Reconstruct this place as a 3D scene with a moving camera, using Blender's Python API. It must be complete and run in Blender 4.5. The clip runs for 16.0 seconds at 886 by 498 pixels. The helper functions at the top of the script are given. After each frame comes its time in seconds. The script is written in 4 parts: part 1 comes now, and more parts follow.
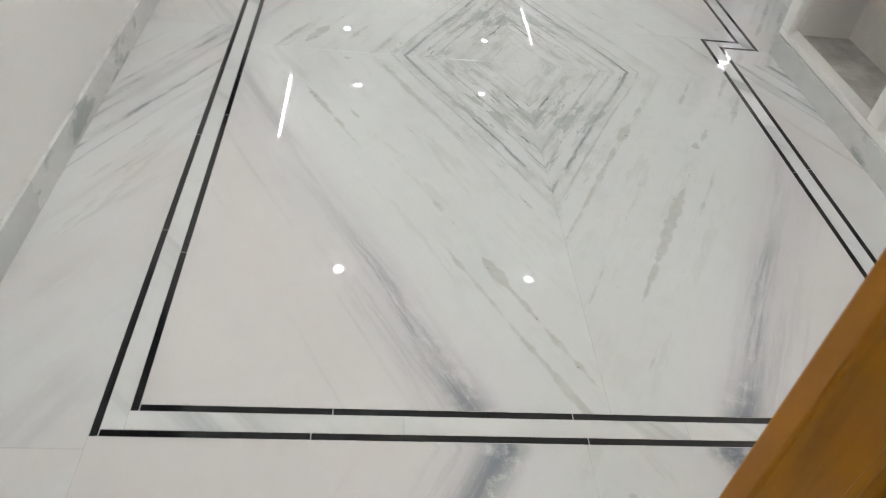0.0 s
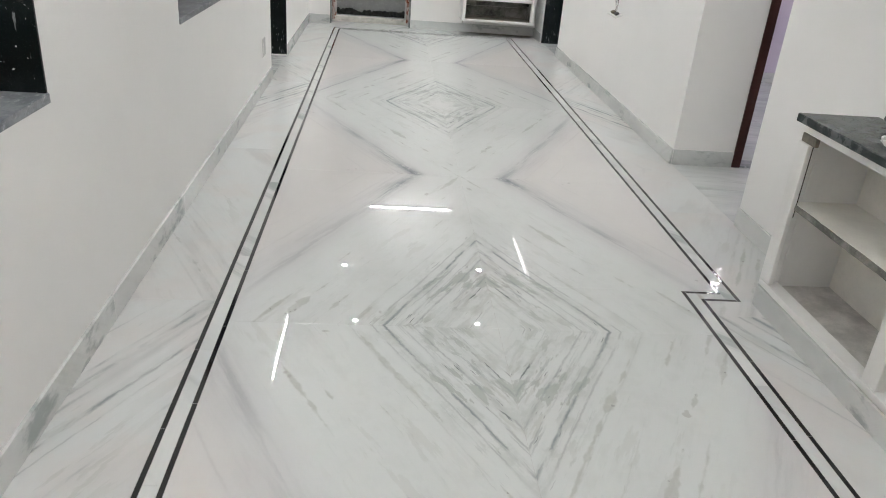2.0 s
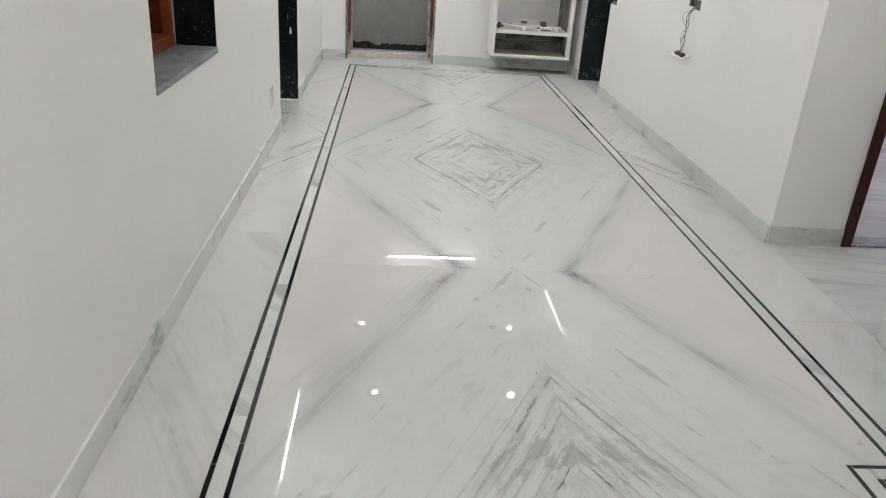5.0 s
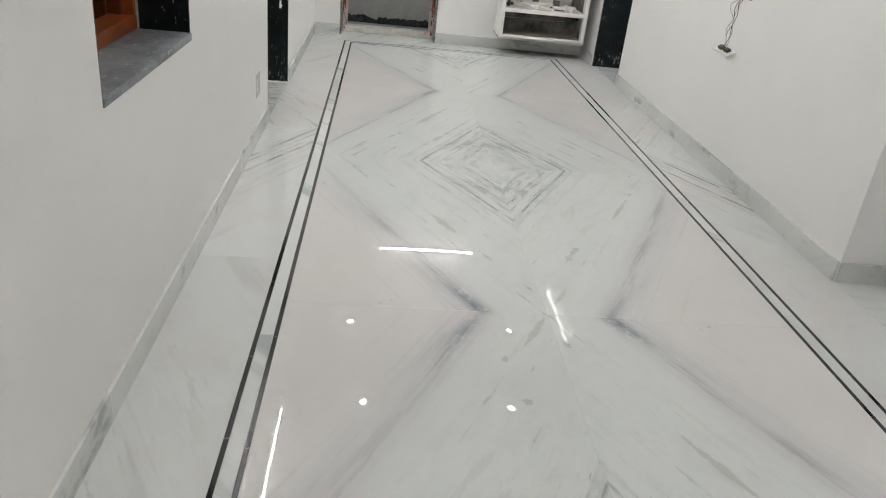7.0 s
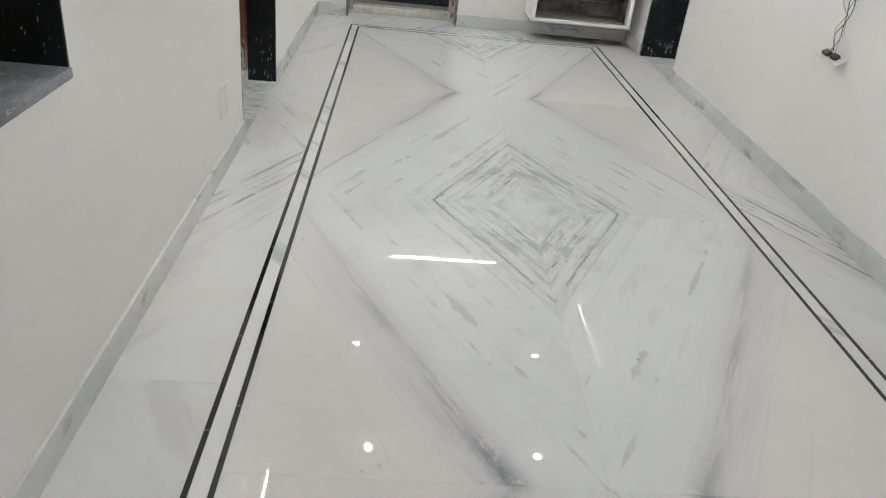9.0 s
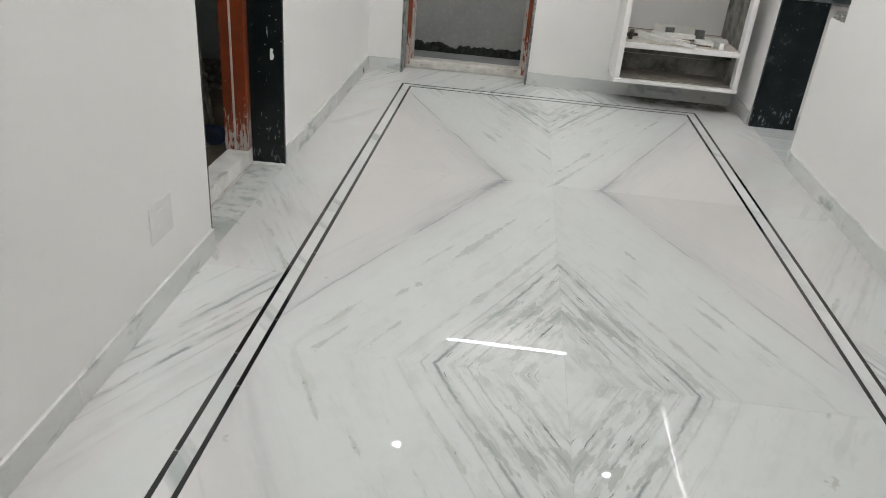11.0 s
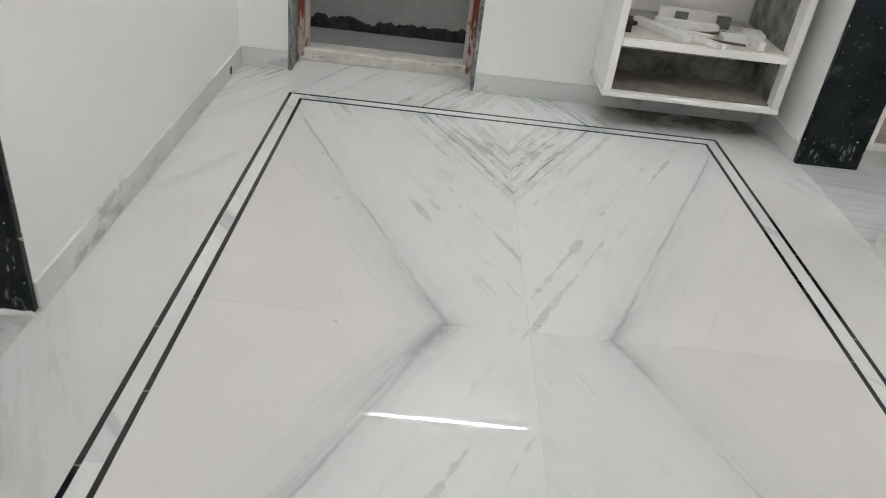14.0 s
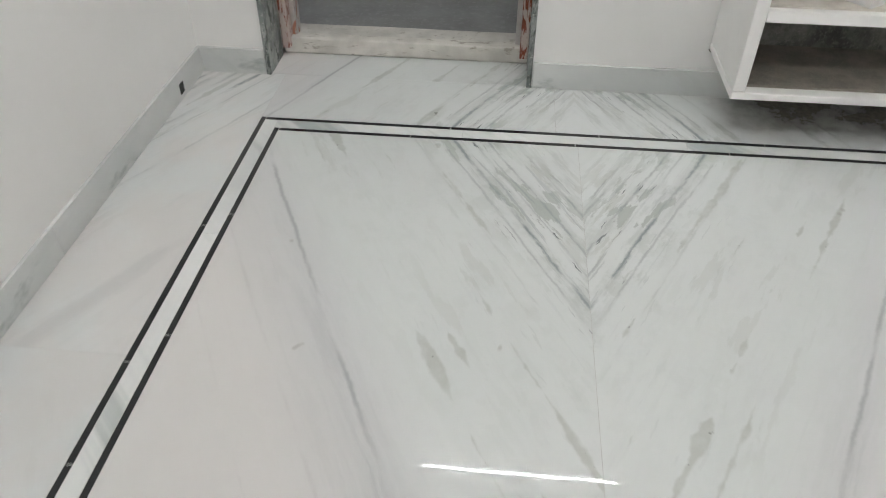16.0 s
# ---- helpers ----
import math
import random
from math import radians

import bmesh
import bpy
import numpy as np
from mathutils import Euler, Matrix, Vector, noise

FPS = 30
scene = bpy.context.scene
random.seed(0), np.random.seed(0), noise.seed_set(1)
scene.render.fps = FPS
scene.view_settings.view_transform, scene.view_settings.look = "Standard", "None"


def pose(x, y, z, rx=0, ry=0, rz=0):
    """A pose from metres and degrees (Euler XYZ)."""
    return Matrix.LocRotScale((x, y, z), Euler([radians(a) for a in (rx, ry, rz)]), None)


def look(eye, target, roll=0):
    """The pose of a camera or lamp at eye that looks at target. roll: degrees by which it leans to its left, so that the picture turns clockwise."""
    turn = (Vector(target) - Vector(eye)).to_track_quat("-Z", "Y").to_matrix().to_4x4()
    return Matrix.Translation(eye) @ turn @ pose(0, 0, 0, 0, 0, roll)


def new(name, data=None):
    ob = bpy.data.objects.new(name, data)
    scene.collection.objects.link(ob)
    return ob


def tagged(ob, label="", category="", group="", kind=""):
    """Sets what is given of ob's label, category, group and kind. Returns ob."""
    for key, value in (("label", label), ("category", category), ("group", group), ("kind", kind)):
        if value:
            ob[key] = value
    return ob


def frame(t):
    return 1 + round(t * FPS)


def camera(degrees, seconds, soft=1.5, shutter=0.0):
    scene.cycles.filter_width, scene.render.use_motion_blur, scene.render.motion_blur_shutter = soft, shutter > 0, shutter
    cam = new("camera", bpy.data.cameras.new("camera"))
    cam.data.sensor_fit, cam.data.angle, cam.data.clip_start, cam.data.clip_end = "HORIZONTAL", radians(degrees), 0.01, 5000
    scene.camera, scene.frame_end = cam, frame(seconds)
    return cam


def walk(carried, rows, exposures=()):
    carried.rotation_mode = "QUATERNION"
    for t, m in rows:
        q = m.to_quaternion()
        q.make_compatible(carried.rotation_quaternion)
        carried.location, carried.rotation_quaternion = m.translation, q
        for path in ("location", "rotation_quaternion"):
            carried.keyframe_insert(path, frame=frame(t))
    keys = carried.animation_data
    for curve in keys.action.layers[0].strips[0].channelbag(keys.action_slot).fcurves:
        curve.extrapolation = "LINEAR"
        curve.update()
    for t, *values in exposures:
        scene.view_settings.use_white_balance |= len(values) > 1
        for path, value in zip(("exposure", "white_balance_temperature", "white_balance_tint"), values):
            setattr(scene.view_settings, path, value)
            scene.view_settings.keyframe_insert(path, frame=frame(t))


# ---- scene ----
cam = camera(61.7, 16.0, soft=1.0, shutter=0.3)
PATH = [
    (0, (0.209, 0.137, 1.387), (0.43, 1.629, 0.074), 8.2),
    (0.5, (0.13, 0.274, 1.377), (0.481, 1.712, 0.033), 8.6),
    (1, (0.136, 0.349, 1.452), (0.461, 1.861, 0.183), 7.9),
    (1.5, (0.232, 0.315, 1.522), (0.5, 2.072, 0.605), 4.4),
    (2, (0.307, 0.327, 1.534), (0.487, 2.132, 0.691), 4.6),
    (2.5, (0.309, 0.455, 1.525), (0.511, 2.248, 0.663), 4.9),
    (3, (0.228, 0.601, 1.548), (0.515, 2.385, 0.691), 5.2),
    (3.5, (0.215, 0.769, 1.53), (0.442, 2.581, 0.713), 3.9),
    (3.7, (0.217, 0.9, 1.544), (0.364, 2.727, 0.744), 2.5),
    (5.8, (0.153, 1.56, 1.547), (0.295, 3.387, 0.746), 5.1),
    (6, (0.186, 1.628, 1.542), (0.299, 3.451, 0.726), 5.4),
    (6.5, (0.168, 1.814, 1.545), (0.296, 3.631, 0.720), 6.9),
    (7, (0.061, 2.087, 1.535), (0.259, 3.878, 0.667), 6.3),
    (7.5, (0.074, 2.365, 1.529), (0.214, 4.165, 0.669), 5.9),
    (8, (0.189, 2.649, 1.55), (0.234, 4.455, 0.691), 6.8),
    (8.5, (0.181, 2.932, 1.548), (0.242, 4.739, 0.692), 6.1),
    (9, (0.146, 3.229, 1.52), (0.294, 4.98, 0.565), 6.4),
    (9.5, (0.273, 3.518, 1.545), (0.233, 5.345, 0.732), 3.7),
    (11.8, (0.497, 4.923, 1.522), (0.377, 6.68, 0.574), 5.0),
    (12, (0.445, 5.07, 1.502), (0.409, 6.84, 0.572), 6.4),
    (12.5, (0.328, 5.418, 1.501), (0.356, 7.144, 0.492), 6.5),
    (13, (0.379, 5.755, 1.484), (0.288, 7.512, 0.532), 5.0),
    (13.5, (0.434, 6.071, 1.483), (0.348, 7.788, 0.462), 5.6),
    (14, (0.421, 6.428, 1.457), (0.491, 8.126, 0.401), 7.3),
    (14.5, (0.486, 6.776, 1.433), (0.416, 8.434, 0.317), 4.1),
    (15, (0.547, 7.071, 1.413), (0.389, 8.663, 0.212), 6.1),
    (15.5, (0.476, 7.47, 1.377), (0.381, 9.051, 0.157), 7.7),
    (16, (0.552, 7.847, 1.376), (0.409, 9.375, 0.094), 0.4),
]
walk(cam, [(t, look(eye, target, roll)) for t, eye, target, roll in PATH], [(0.0, 1.43, 6500, 10), (0.5, 1.26, 6480, 10), (1.0, 1.40, 6450, 10), (2.0, 1.41, 6430, 10), (3.0, 1.36, 6480, 10), (6.0, 1.25, 6520, 10), (9.5, 1.19, 6500, 10), (12.0, 1.23, 6460, 10), (16.0, 1.19, 6460, 10)])

# ---------------------------------------------------------------- world
world = bpy.data.worlds.new("world")
scene.world = world
world.use_nodes = True
wn = world.node_tree
sky = wn.nodes.new("ShaderNodeTexSky")
sky.sky_type, sky.sun_disc = "NISHITA", False
sky.sun_elevation, sky.sun_rotation = radians(8), radians(200)
wn.nodes["Background"].inputs["Strength"].default_value = 0.05
wn.links.new(sky.outputs["Color"], wn.nodes["Background"].inputs["Color"])
TUBE, SPOT, DIM, NEAR, FAINT, SIDE = 70.0, 210.0, 31.0, 60.0, 10.0, 86.0          # radiance of the tube lights and of the downlights; NEAR and DIM are for added tubes
scene.view_settings.exposure = 1.12

# ---------------------------------------------------------------- plan, in metres
XL, XR, YE, YN, ZC = -0.685, 2.34, 10.515, 0.73, 2.97
XC = 0.81                          # middle joint of the marble field
ROWS_Y = [1.156, 2.873, 4.69, 6.507, 8.324, 10.084]


# ---------------------------------------------------------------- node helpers
class Graph:
    def __init__(self, name):
        self.mat = bpy.data.materials.new(name)
        self.mat.use_nodes = True
        self.t = self.mat.node_tree
        self.bsdf = self.t.nodes["Principled BSDF"]

    def put(self, node, socket, value):
        if hasattr(value, "is_output"):
            self.t.links.new(value, node.inputs[socket])
        else:
            node.inputs[socket].default_value = value

    def math(self, op, a, b=0.0, c=0.0, clamp=False):
        n = self.t.nodes.new("ShaderNodeMath")
        n.operation, n.use_clamp = op, clamp
        for i, v in enumerate((a, b, c)):
            self.put(n, i, v)
        return n.outputs[0]

    def step(self, v, lo, hi, a=0.0, b=1.0):
        n = self.t.nodes.new("ShaderNodeMapRange")
        n.interpolation_type = "SMOOTHSTEP"
        for k, x in (("Value", v), ("From Min", lo), ("From Max", hi), ("To Min", a), ("To Max", b)):
            self.put(n, k, x)
        return n.outputs[0]

    def vec(self, x, y, z=0.0):
        n = self.t.nodes.new("ShaderNodeCombineXYZ")
        for i, v in enumerate((x, y, z)):
            self.put(n, i, v)
        return n.outputs[0]

    def xyz(self, which="Position"):
        if which == "Position":
            src = self.t.nodes.new("ShaderNodeNewGeometry").outputs["Position"]
        else:
            src = self.t.nodes.new("ShaderNodeTexCoord").outputs[which]
        n = self.t.nodes.new("ShaderNodeSeparateXYZ")
        self.t.links.new(src, n.inputs[0])
        return src, n.outputs[0], n.outputs[1], n.outputs[2]

    def noise(self, vector, scale=1.0, detail=4.0, rough=0.55, distortion=0.0):
        n = self.t.nodes.new("ShaderNodeTexNoise")
        for k, v in (("Vector", vector), ("Scale", scale), ("Detail", detail), ("Roughness", rough), ("Distortion", distortion)):
            self.put(n, k, v)
        return n.outputs[0]

    def ramp(self, v, stops):
        n = self.t.nodes.new("ShaderNodeValToRGB")
        e = n.color_ramp.elements
        while len(e) < len(stops):
            e.new(0.5)
        for el, (p, c) in zip(e, stops):
            el.position = p
            el.color = (*c, 1) if isinstance(c, tuple) else (c, c, c, 1)
        self.put(n, "Fac", v)
        return n.outputs[0]

    def mix(self, f, a, b):
        n = self.t.nodes.new("ShaderNodeMix")
        n.data_type = "RGBA"
        self.put(n, 0, f)
        for i, v in ((6, a), (7, b)):
            self.put(n, i, (*v, 1) if isinstance(v, tuple) else v)
        return n.outputs[2]

    def random(self):
        return self.t.nodes.new("ShaderNodeObjectInfo").outputs["Random"]

    def bump(self, height, strength, distance):
        n = self.t.nodes.new("ShaderNodeBump")
        for k, v in (("Height", height), ("Strength", strength), ("Distance", distance)):
            self.put(n, k, v)
        self.t.links.new(n.outputs[0], self.bsdf.inputs["Normal"])

    def out(self, color, rough=0.5, metal=0.0, spec=0.5):
        self.put(self.bsdf, "Base Color", (*color, 1) if isinstance(color, tuple) else color)
        self.put(self.bsdf, "Roughness", rough)
        self.put(self.bsdf, "Metallic", metal)
        self.put(self.bsdf, "Specular IOR Level", spec)
        return self.mat


# ---------------------------------------------------------------- materials
def marble(name, kind):
    """White marble with veins. field: slabs opened like a book round the diamonds; border, cross, skirt: the strips beside the field."""
    g = Graph(name)
    _, x, y, z = g.xyz()
    rnd = g.random()
    w = g.math("MULTIPLY", rnd, 0.35)
    if kind == "field":
        u = g.math("ABSOLUTE", g.math("SUBTRACT", x, XC))
        v = g.math("PINGPONG", g.math("SUBTRACT", y, 2.873), 1.817)
    elif kind == "border":
        u = g.math("SUBTRACT", 2.02, g.math("ABSOLUTE", g.math("SUBTRACT", x, XC)))
        v = g.math("PINGPONG", g.math("SUBTRACT", y, 3.03), 1.99)
        w = g.math("MULTIPLY", rnd, 9.0)
    elif kind in ("cross", "door"):
        u = g.math("ADD", g.math("MULTIPLY", y, 0.9), g.math("MULTIPLY", rnd, 3.0))
        v = g.math("ADD", g.math("MULTIPLY", x, 0.25), g.math("MULTIPLY", z, 0.6))
        w = g.math("MULTIPLY", rnd, 9.0)
    else:
        u = g.math("ADD", g.math("MULTIPLY", g.math("ADD", x, y), 0.55), g.math("MULTIPLY", rnd, 3.0))
        v = g.math("MULTIPLY", z, 1.2)
        w = g.math("MULTIPLY", rnd, 9.0)
    uv = g.vec(u, v, w)
    n1 = g.math("SUBTRACT", g.noise(uv, 1.5, 2), 0.5)
    n2 = g.math("SUBTRACT", g.noise(uv, 11.0, 4, 0.6), 0.5)
    n3 = g.math("SUBTRACT", g.noise(uv, 55.0, 3, 0.6), 0.5)
    d = g.math("MULTIPLY", g.math("ADD", g.math("DIVIDE", u, 0.46), g.math("DIVIDE", v, 0.86)), 1 / 2.466)
    d = g.math("ADD", d, g.math("ADD", g.math("MULTIPLY", n1, 0.022), g.math("ADD", g.math("MULTIPLY", n2, 0.013), g.math("MULTIPLY", n3, 0.008))))
    e = g.math("SUBTRACT", g.math("MULTIPLY", u, 0.4715), g.math("MULTIPLY", v, 0.8816))

    def lay(ke, kd, shift, detail=4, rough=0.55):
        """Noise drawn out along the veins."""
        return g.noise(g.vec(g.math("MULTIPLY", e, ke), g.math("MULTIPLY", d, kd), g.math("ADD", w, shift)), 1.0, detail, rough)

    def times(*a):
        r = a[0]
        for b in a[1:]:
            r = g.math("MULTIPLY", r, b)
        return r

    half = g.math("MULTIPLY", d, 0.5)
    cloud = g.noise(uv, 2.2, 5, 0.6)
    if kind == "field":
        base = g.ramp(half, [(0.0, (.70, .72, .71)), (.46, (.705, .725, .715)), (.52, (.685, .69, .69)), (.58, (.685, .675, .67)), (.64, (.719, .697, .682)), (.9, (.719, .699, .684))])
        dens = g.ramp(half, [(0.0, 0.0), (.035, .1), (.06, .75), (.14, .5), (.19, .8), (.215, .55), (.245, .04), (.40, .03), (.47, .05), (.5, .16), (.57, .2), (.61, .03), (.9, .02)])
        blobs = g.ramp(half, [(0.0, 0.0), (.05, .2), (.08, .9), (.2, .8), (.24, .45), (.44, .40), (.49, .1), (.6, 0.0)])
    elif kind == "border":
        base = g.mix(g.step(cloud, .4, .6), (.70, .715, .71), (.71, .695, .68))
        dens = g.ramp(half, [(0.0, .04), (.30, .04), (.36, .20), (.48, .24), (.57, .14), (.62, .04), (.9, .03)])
        blobs = g.ramp(half, [(0.0, .15), (.38, .3), (.46, .6), (.58, .6), (.64, .15), (.9, .1)])
    elif kind == "cross":
        base = g.mix(g.step(cloud, .4, .62), (.69, .705, .695), (.57, .59, .595))
        dens, blobs = 1.0, 0.9
    elif kind == "door":
        base = g.mix(g.step(cloud, .42, .64), (.70, .715, .705), (.46, .49, .475))
        base = g.mix(g.step(g.noise(g.vec(x, g.math("MULTIPLY", y, 1.6), z), 8.0, 7, 0.70), .46, .66, 0.0, 0.62), base, (.24, .27, .255))
        dens, blobs = 0.30, 0.6
    else:
        base = g.mix(g.step(cloud, .38, .64), (.78, .785, .77), (.68, .70, .69))
        base = g.mix(g.step(g.noise(uv, 5.5, 5, 0.62), .55, .66, 0.0, 0.85), base, (.42, .455, .45))
        dens, blobs = g.step(g.noise(uv, 1.3, 2), .48, .66, 0.04, 0.35), 0.25
    col = g.mix(times(g.step(cloud, .42, .7), 0.10), base, (.58, .56, .57))
    # soft grey bands, then mottled streaks, then hair-thin dark threads
    col = g.mix(times(g.step(lay(1.0, 12.0, 0.0), .46, .66), dens, 0.30), col, (.52, .54, .53))
    col = g.mix(times(g.step(lay(4.2, 25.0, 3.0, 6, 0.66), .50, .61), dens, 0.40), col, (.43, .455, .445))
    col = g.mix(times(g.step(lay(1.7, 66.0, 5.0, 4), .575, .67), g.step(lay(5.0, 12.0, 6.0), .46, .58), dens, 0.36), col, (.28, .305, .315))
    # mottled grey-green clouds inside the diamond
    if kind == "field":
        # the last row's slabs are clean inside their chevron
        clean = g.math("SUBTRACT", 1.0, times(g.step(y, 8.323, 8.325), g.step(d, .17, .27, 0.8, 0.0)))
        heart = g.ramp(half, [(0.0, .4), (.04, .8), (.19, 1.0), (.225, .65), (.26, .24), (.42, .2), (.5, 0.0)])
        heart = g.math("MULTIPLY", heart, clean)
        col = g.mix(times(g.step(g.noise(uv, 8.0, 6, 0.68), .47, .60), g.step(lay(3.0, 18.0, 22.0, 4), .36, .58), heart, 0.50), col, (.47, .50, .475))
        ring = g.ramp(half, [(0.0, .05), (.045, .35), (.10, .85), (.20, 1.0), (.225, .55), (.25, .12), (.42, .05), (.5, 0.0)])
        ring = g.math("MULTIPLY", ring, clean)
        some = g.step(g.noise(uv, 3.0, 3), .36, .56, 0.15, 1.0)
        fleck = g.step(lay(4.6, 17.0, 27.0, 5, 0.62), .545, .58)
        col = g.mix(times(fleck, ring, some, 0.80), col, (.43, .455, .43))
        dash = g.step(lay(2.4, 62.0, 47.0, 3), .595, .64)
        col = g.mix(times(dash, ring, some, 0.50), col, (.34, .37, .38))
        pit = times(g.step(lay(7.0, 75.0, 53.0, 2), .665, .70), g.step(g.noise(uv, 5.0, 2), .44, .56))
        col = g.mix(times(pit, ring, 0.9), col, (.10, .11, .125))
    # long grey-green patches with crisp edges
    col = g.mix(times(g.step(lay(2.6, 15.0, 11.0, 6, 0.6), .575, .615), g.step(g.noise(uv, 1.7, 2), .40, .56), blobs, 0.46), col, (.455, .465, .43))
    # chains of long narrow patches with crisp edges and small dark pits
    if kind in ("field", "border"):
        for pos, thick, shift in ((.52, .06, 31.0), (.655, .05, 35.0), (.785, .085, 39.0), (.86, .045, 43.0)):
            along = g.noise(g.vec(g.math("MULTIPLY", e, 2.4), g.math("MULTIPLY", rnd, 4.0), shift), 1.0, 4, 0.6)
            room = g.math("MULTIPLY", g.math("SUBTRACT", along, 0.525), thick * 2.4)
            off = g.math("ADD", g.math("ABSOLUTE", g.math("SUBTRACT", d, pos)), g.math("MULTIPLY", g.math("SUBTRACT", lay(14.0, 60.0, shift, 3), 0.5), 0.012))
            inside = g.step(g.math("SUBTRACT", off, room), -0.006, 0.004, 1.0, 0.0)
            inside = g.math("MULTIPLY", inside, g.step(g.noise(uv, 14.0, 4, 0.6), .25, .60, 0.45, 1.0))
            col = g.mix(times(inside, 0.66), col, (.465, .48, .45))
            col = g.mix(times(inside, g.step(g.noise(uv, 34.0, 2), .68, .71), 0.6), col, (.16, .165, .15))
    gate = times(g.step(lay(2.6, 5.0, 8.0), .34, .56), g.step(lay(9.0, 40.0, 9.0, 3), .30, .54))
    own = g.step(g.noise(g.vec(u, v, g.math("ADD", g.math("MULTIPLY", rnd, 9.0), 20.0)), 1.2, 2), .36, .60, 0.35, 1.0)
    bold = 1.0 if kind == "field" else g.step(g.math("FRACT", g.math("DIVIDE", g.math("SUBTRACT", y, 3.03), 3.98)), .49, .51, 0.22, 1.0)
    if kind == "field":
        threads = ((.405, .011, .92, (.25, .275, .29)), (.345, .006, .40, (.33, .35, .36)), (.30, .009, .70, (.29, .31, .32)), (.447, .007, .55, (.35, .37, .375)), (.215, .008, .60, (.31, .33, .335)), (.53, .006, .35, (.42, .44, .43)), (1.22, .008, .22, (.47, .44, .45)), (1.36, .005, .18, (.48, .45, .45)))
    else:
        threads = ((.775, .020, 1.0, (.24, .265, .275)), (.735, .010, .75, (.32, .34, .345)), (.825, .012, .8, (.34, .36, .36)), (.905, .016, .95, (.26, .28, .29)), (.955, .006, .5, (.36, .38, .38)), (1.09, .009, .5, (.38, .39, .40)), (.60, .007, .4, (.42, .43, .43)))
    if kind in ("field", "border"):
        for pos, wide, amount, c in threads:
            away = g.math("ABSOLUTE", g.math("SUBTRACT", d, pos))
            amount = g.math("MULTIPLY", bold, amount)
            broken = g.step(lay(5.0, 24.0, pos * 90.0, 4, 0.62), .34, .50, 0.12, 1.0)
            col = g.mix(times(g.step(away, 0.0, wide, 1.0, 0.0), gate, broken, amount), col, c)
            # each thread lies in a faint grey halo
            col = g.mix(times(g.step(away, 0.0, wide * 3.5, 1.0, 0.0), g.step(lay(2.0, 14.0, pos * 60.0, 4), .40, .60), g.math("MULTIPLY", amount, 0.32)), col, (.50, .52, .515))
    if kind == "field":
        # the broad vein: a soft violet-grey band, feathered outwards, with fine strands on its inner side
        lean = g.math("ADD", d, g.math("MULTIPLY", g.math("SUBTRACT", 1.4, v), 0.045))
        wide = times(g.step(lean, 1.0, 1.09), g.step(lean, 1.11, 1.24, 1.0, 0.0))
        near = g.step(v, 0.2, 1.75, 0.40, 1.0)
        # the slabs of the last two rows carry a thinner vein, those at the right hardly any
        side = g.step(x, XC - 0.001, XC + 0.001, 0.0, 1.0)
        late = g.step(y, 6.506, 6.508, 0.0, 1.0)
        last = g.step(y, 8.323, 8.325, 0.0, 1.0)
        slim = g.math("SUBTRACT", 1.0, g.math("ADD", g.math("MULTIPLY", late, 0.40), g.math("MULTIPLY", g.math("MAXIMUM", g.math("MULTIPLY", late, side), last), 0.30)))
        fade = g.math("MULTIPLY", slim, own)
        col = g.mix(times(wide, g.step(lay(1.3, 7.0, 17.0, 5), .34, .62, 0.25, 1.0), near, fade, 0.55), col, (.50, .49, .505))
        col = g.mix(times(wide, g.step(lay(1.5, 26.0, 14.0, 6, 0.68), .50, .64), near, fade, 0.50), col, (.42, .42, .44))
        core = times(g.step(lean, 1.055, 1.085), g.step(lean, 1.09, 1.135, 1.0, 0.0))
        col = g.mix(times(core, g.step(lay(2.6, 34.0, 15.0, 5, 0.66), .40, .60), near, fade, 0.85), col, (.33, .345, .37))
        # dark blue-grey knot where four slabs meet
        tip = times(g.math("POWER", g.math("DIVIDE", v, 1.817, 0.0, True), 9.0), g.step(g.math("ABSOLUTE", g.math("SUBTRACT", d, 1.09)), 0.0, 0.070, 1.0, 0.0))
        col = g.mix(times(tip, fade, g.step(g.noise(uv, 22.0, 5, 0.7), .32, .54), 1.0), col, (.19, .215, .24))
        hair = g.step(g.math("ABSOLUTE", g.math("SUBTRACT", lean, 1.078)), 0.0, 0.010, 1.0, 0.0)
        col = g.mix(times(hair, late, g.step(lay(2.2, 10.0, 61.0, 4), .40, .56), 0.65), col, (.36, .365, .38))
        spots = g.step(g.noise(uv, 7.0, 3), .72, .745)
        col = g.mix(times(spots, g.step(d, .3, .5), 0.45), col, (.38, .37, .35))
    elif kind == "border":
        col = g.mix(times(g.step(lay(1.6, 8.0, 17.0, 5), .52, .68), g.step(g.noise(uv, 1.1, 2), .45, .6), 0.4), col, (.52, .52, .525))
    hsv = g.t.nodes.new("ShaderNodeHueSaturation")
    g.put(hsv, "Value", g.math("ADD", 0.885, g.math("MULTIPLY", rnd, 0.05)))
    g.put(hsv, "Color", col)
    g.bump(g.noise(g.vec(x, y, z), 5.0, 2), 0.022, 0.004)
    return g.out(hsv.outputs[0], g.step(g.noise(g.vec(x, y, z), 14, 3), .3, .7, .005, .010), 0.0, 0.21)


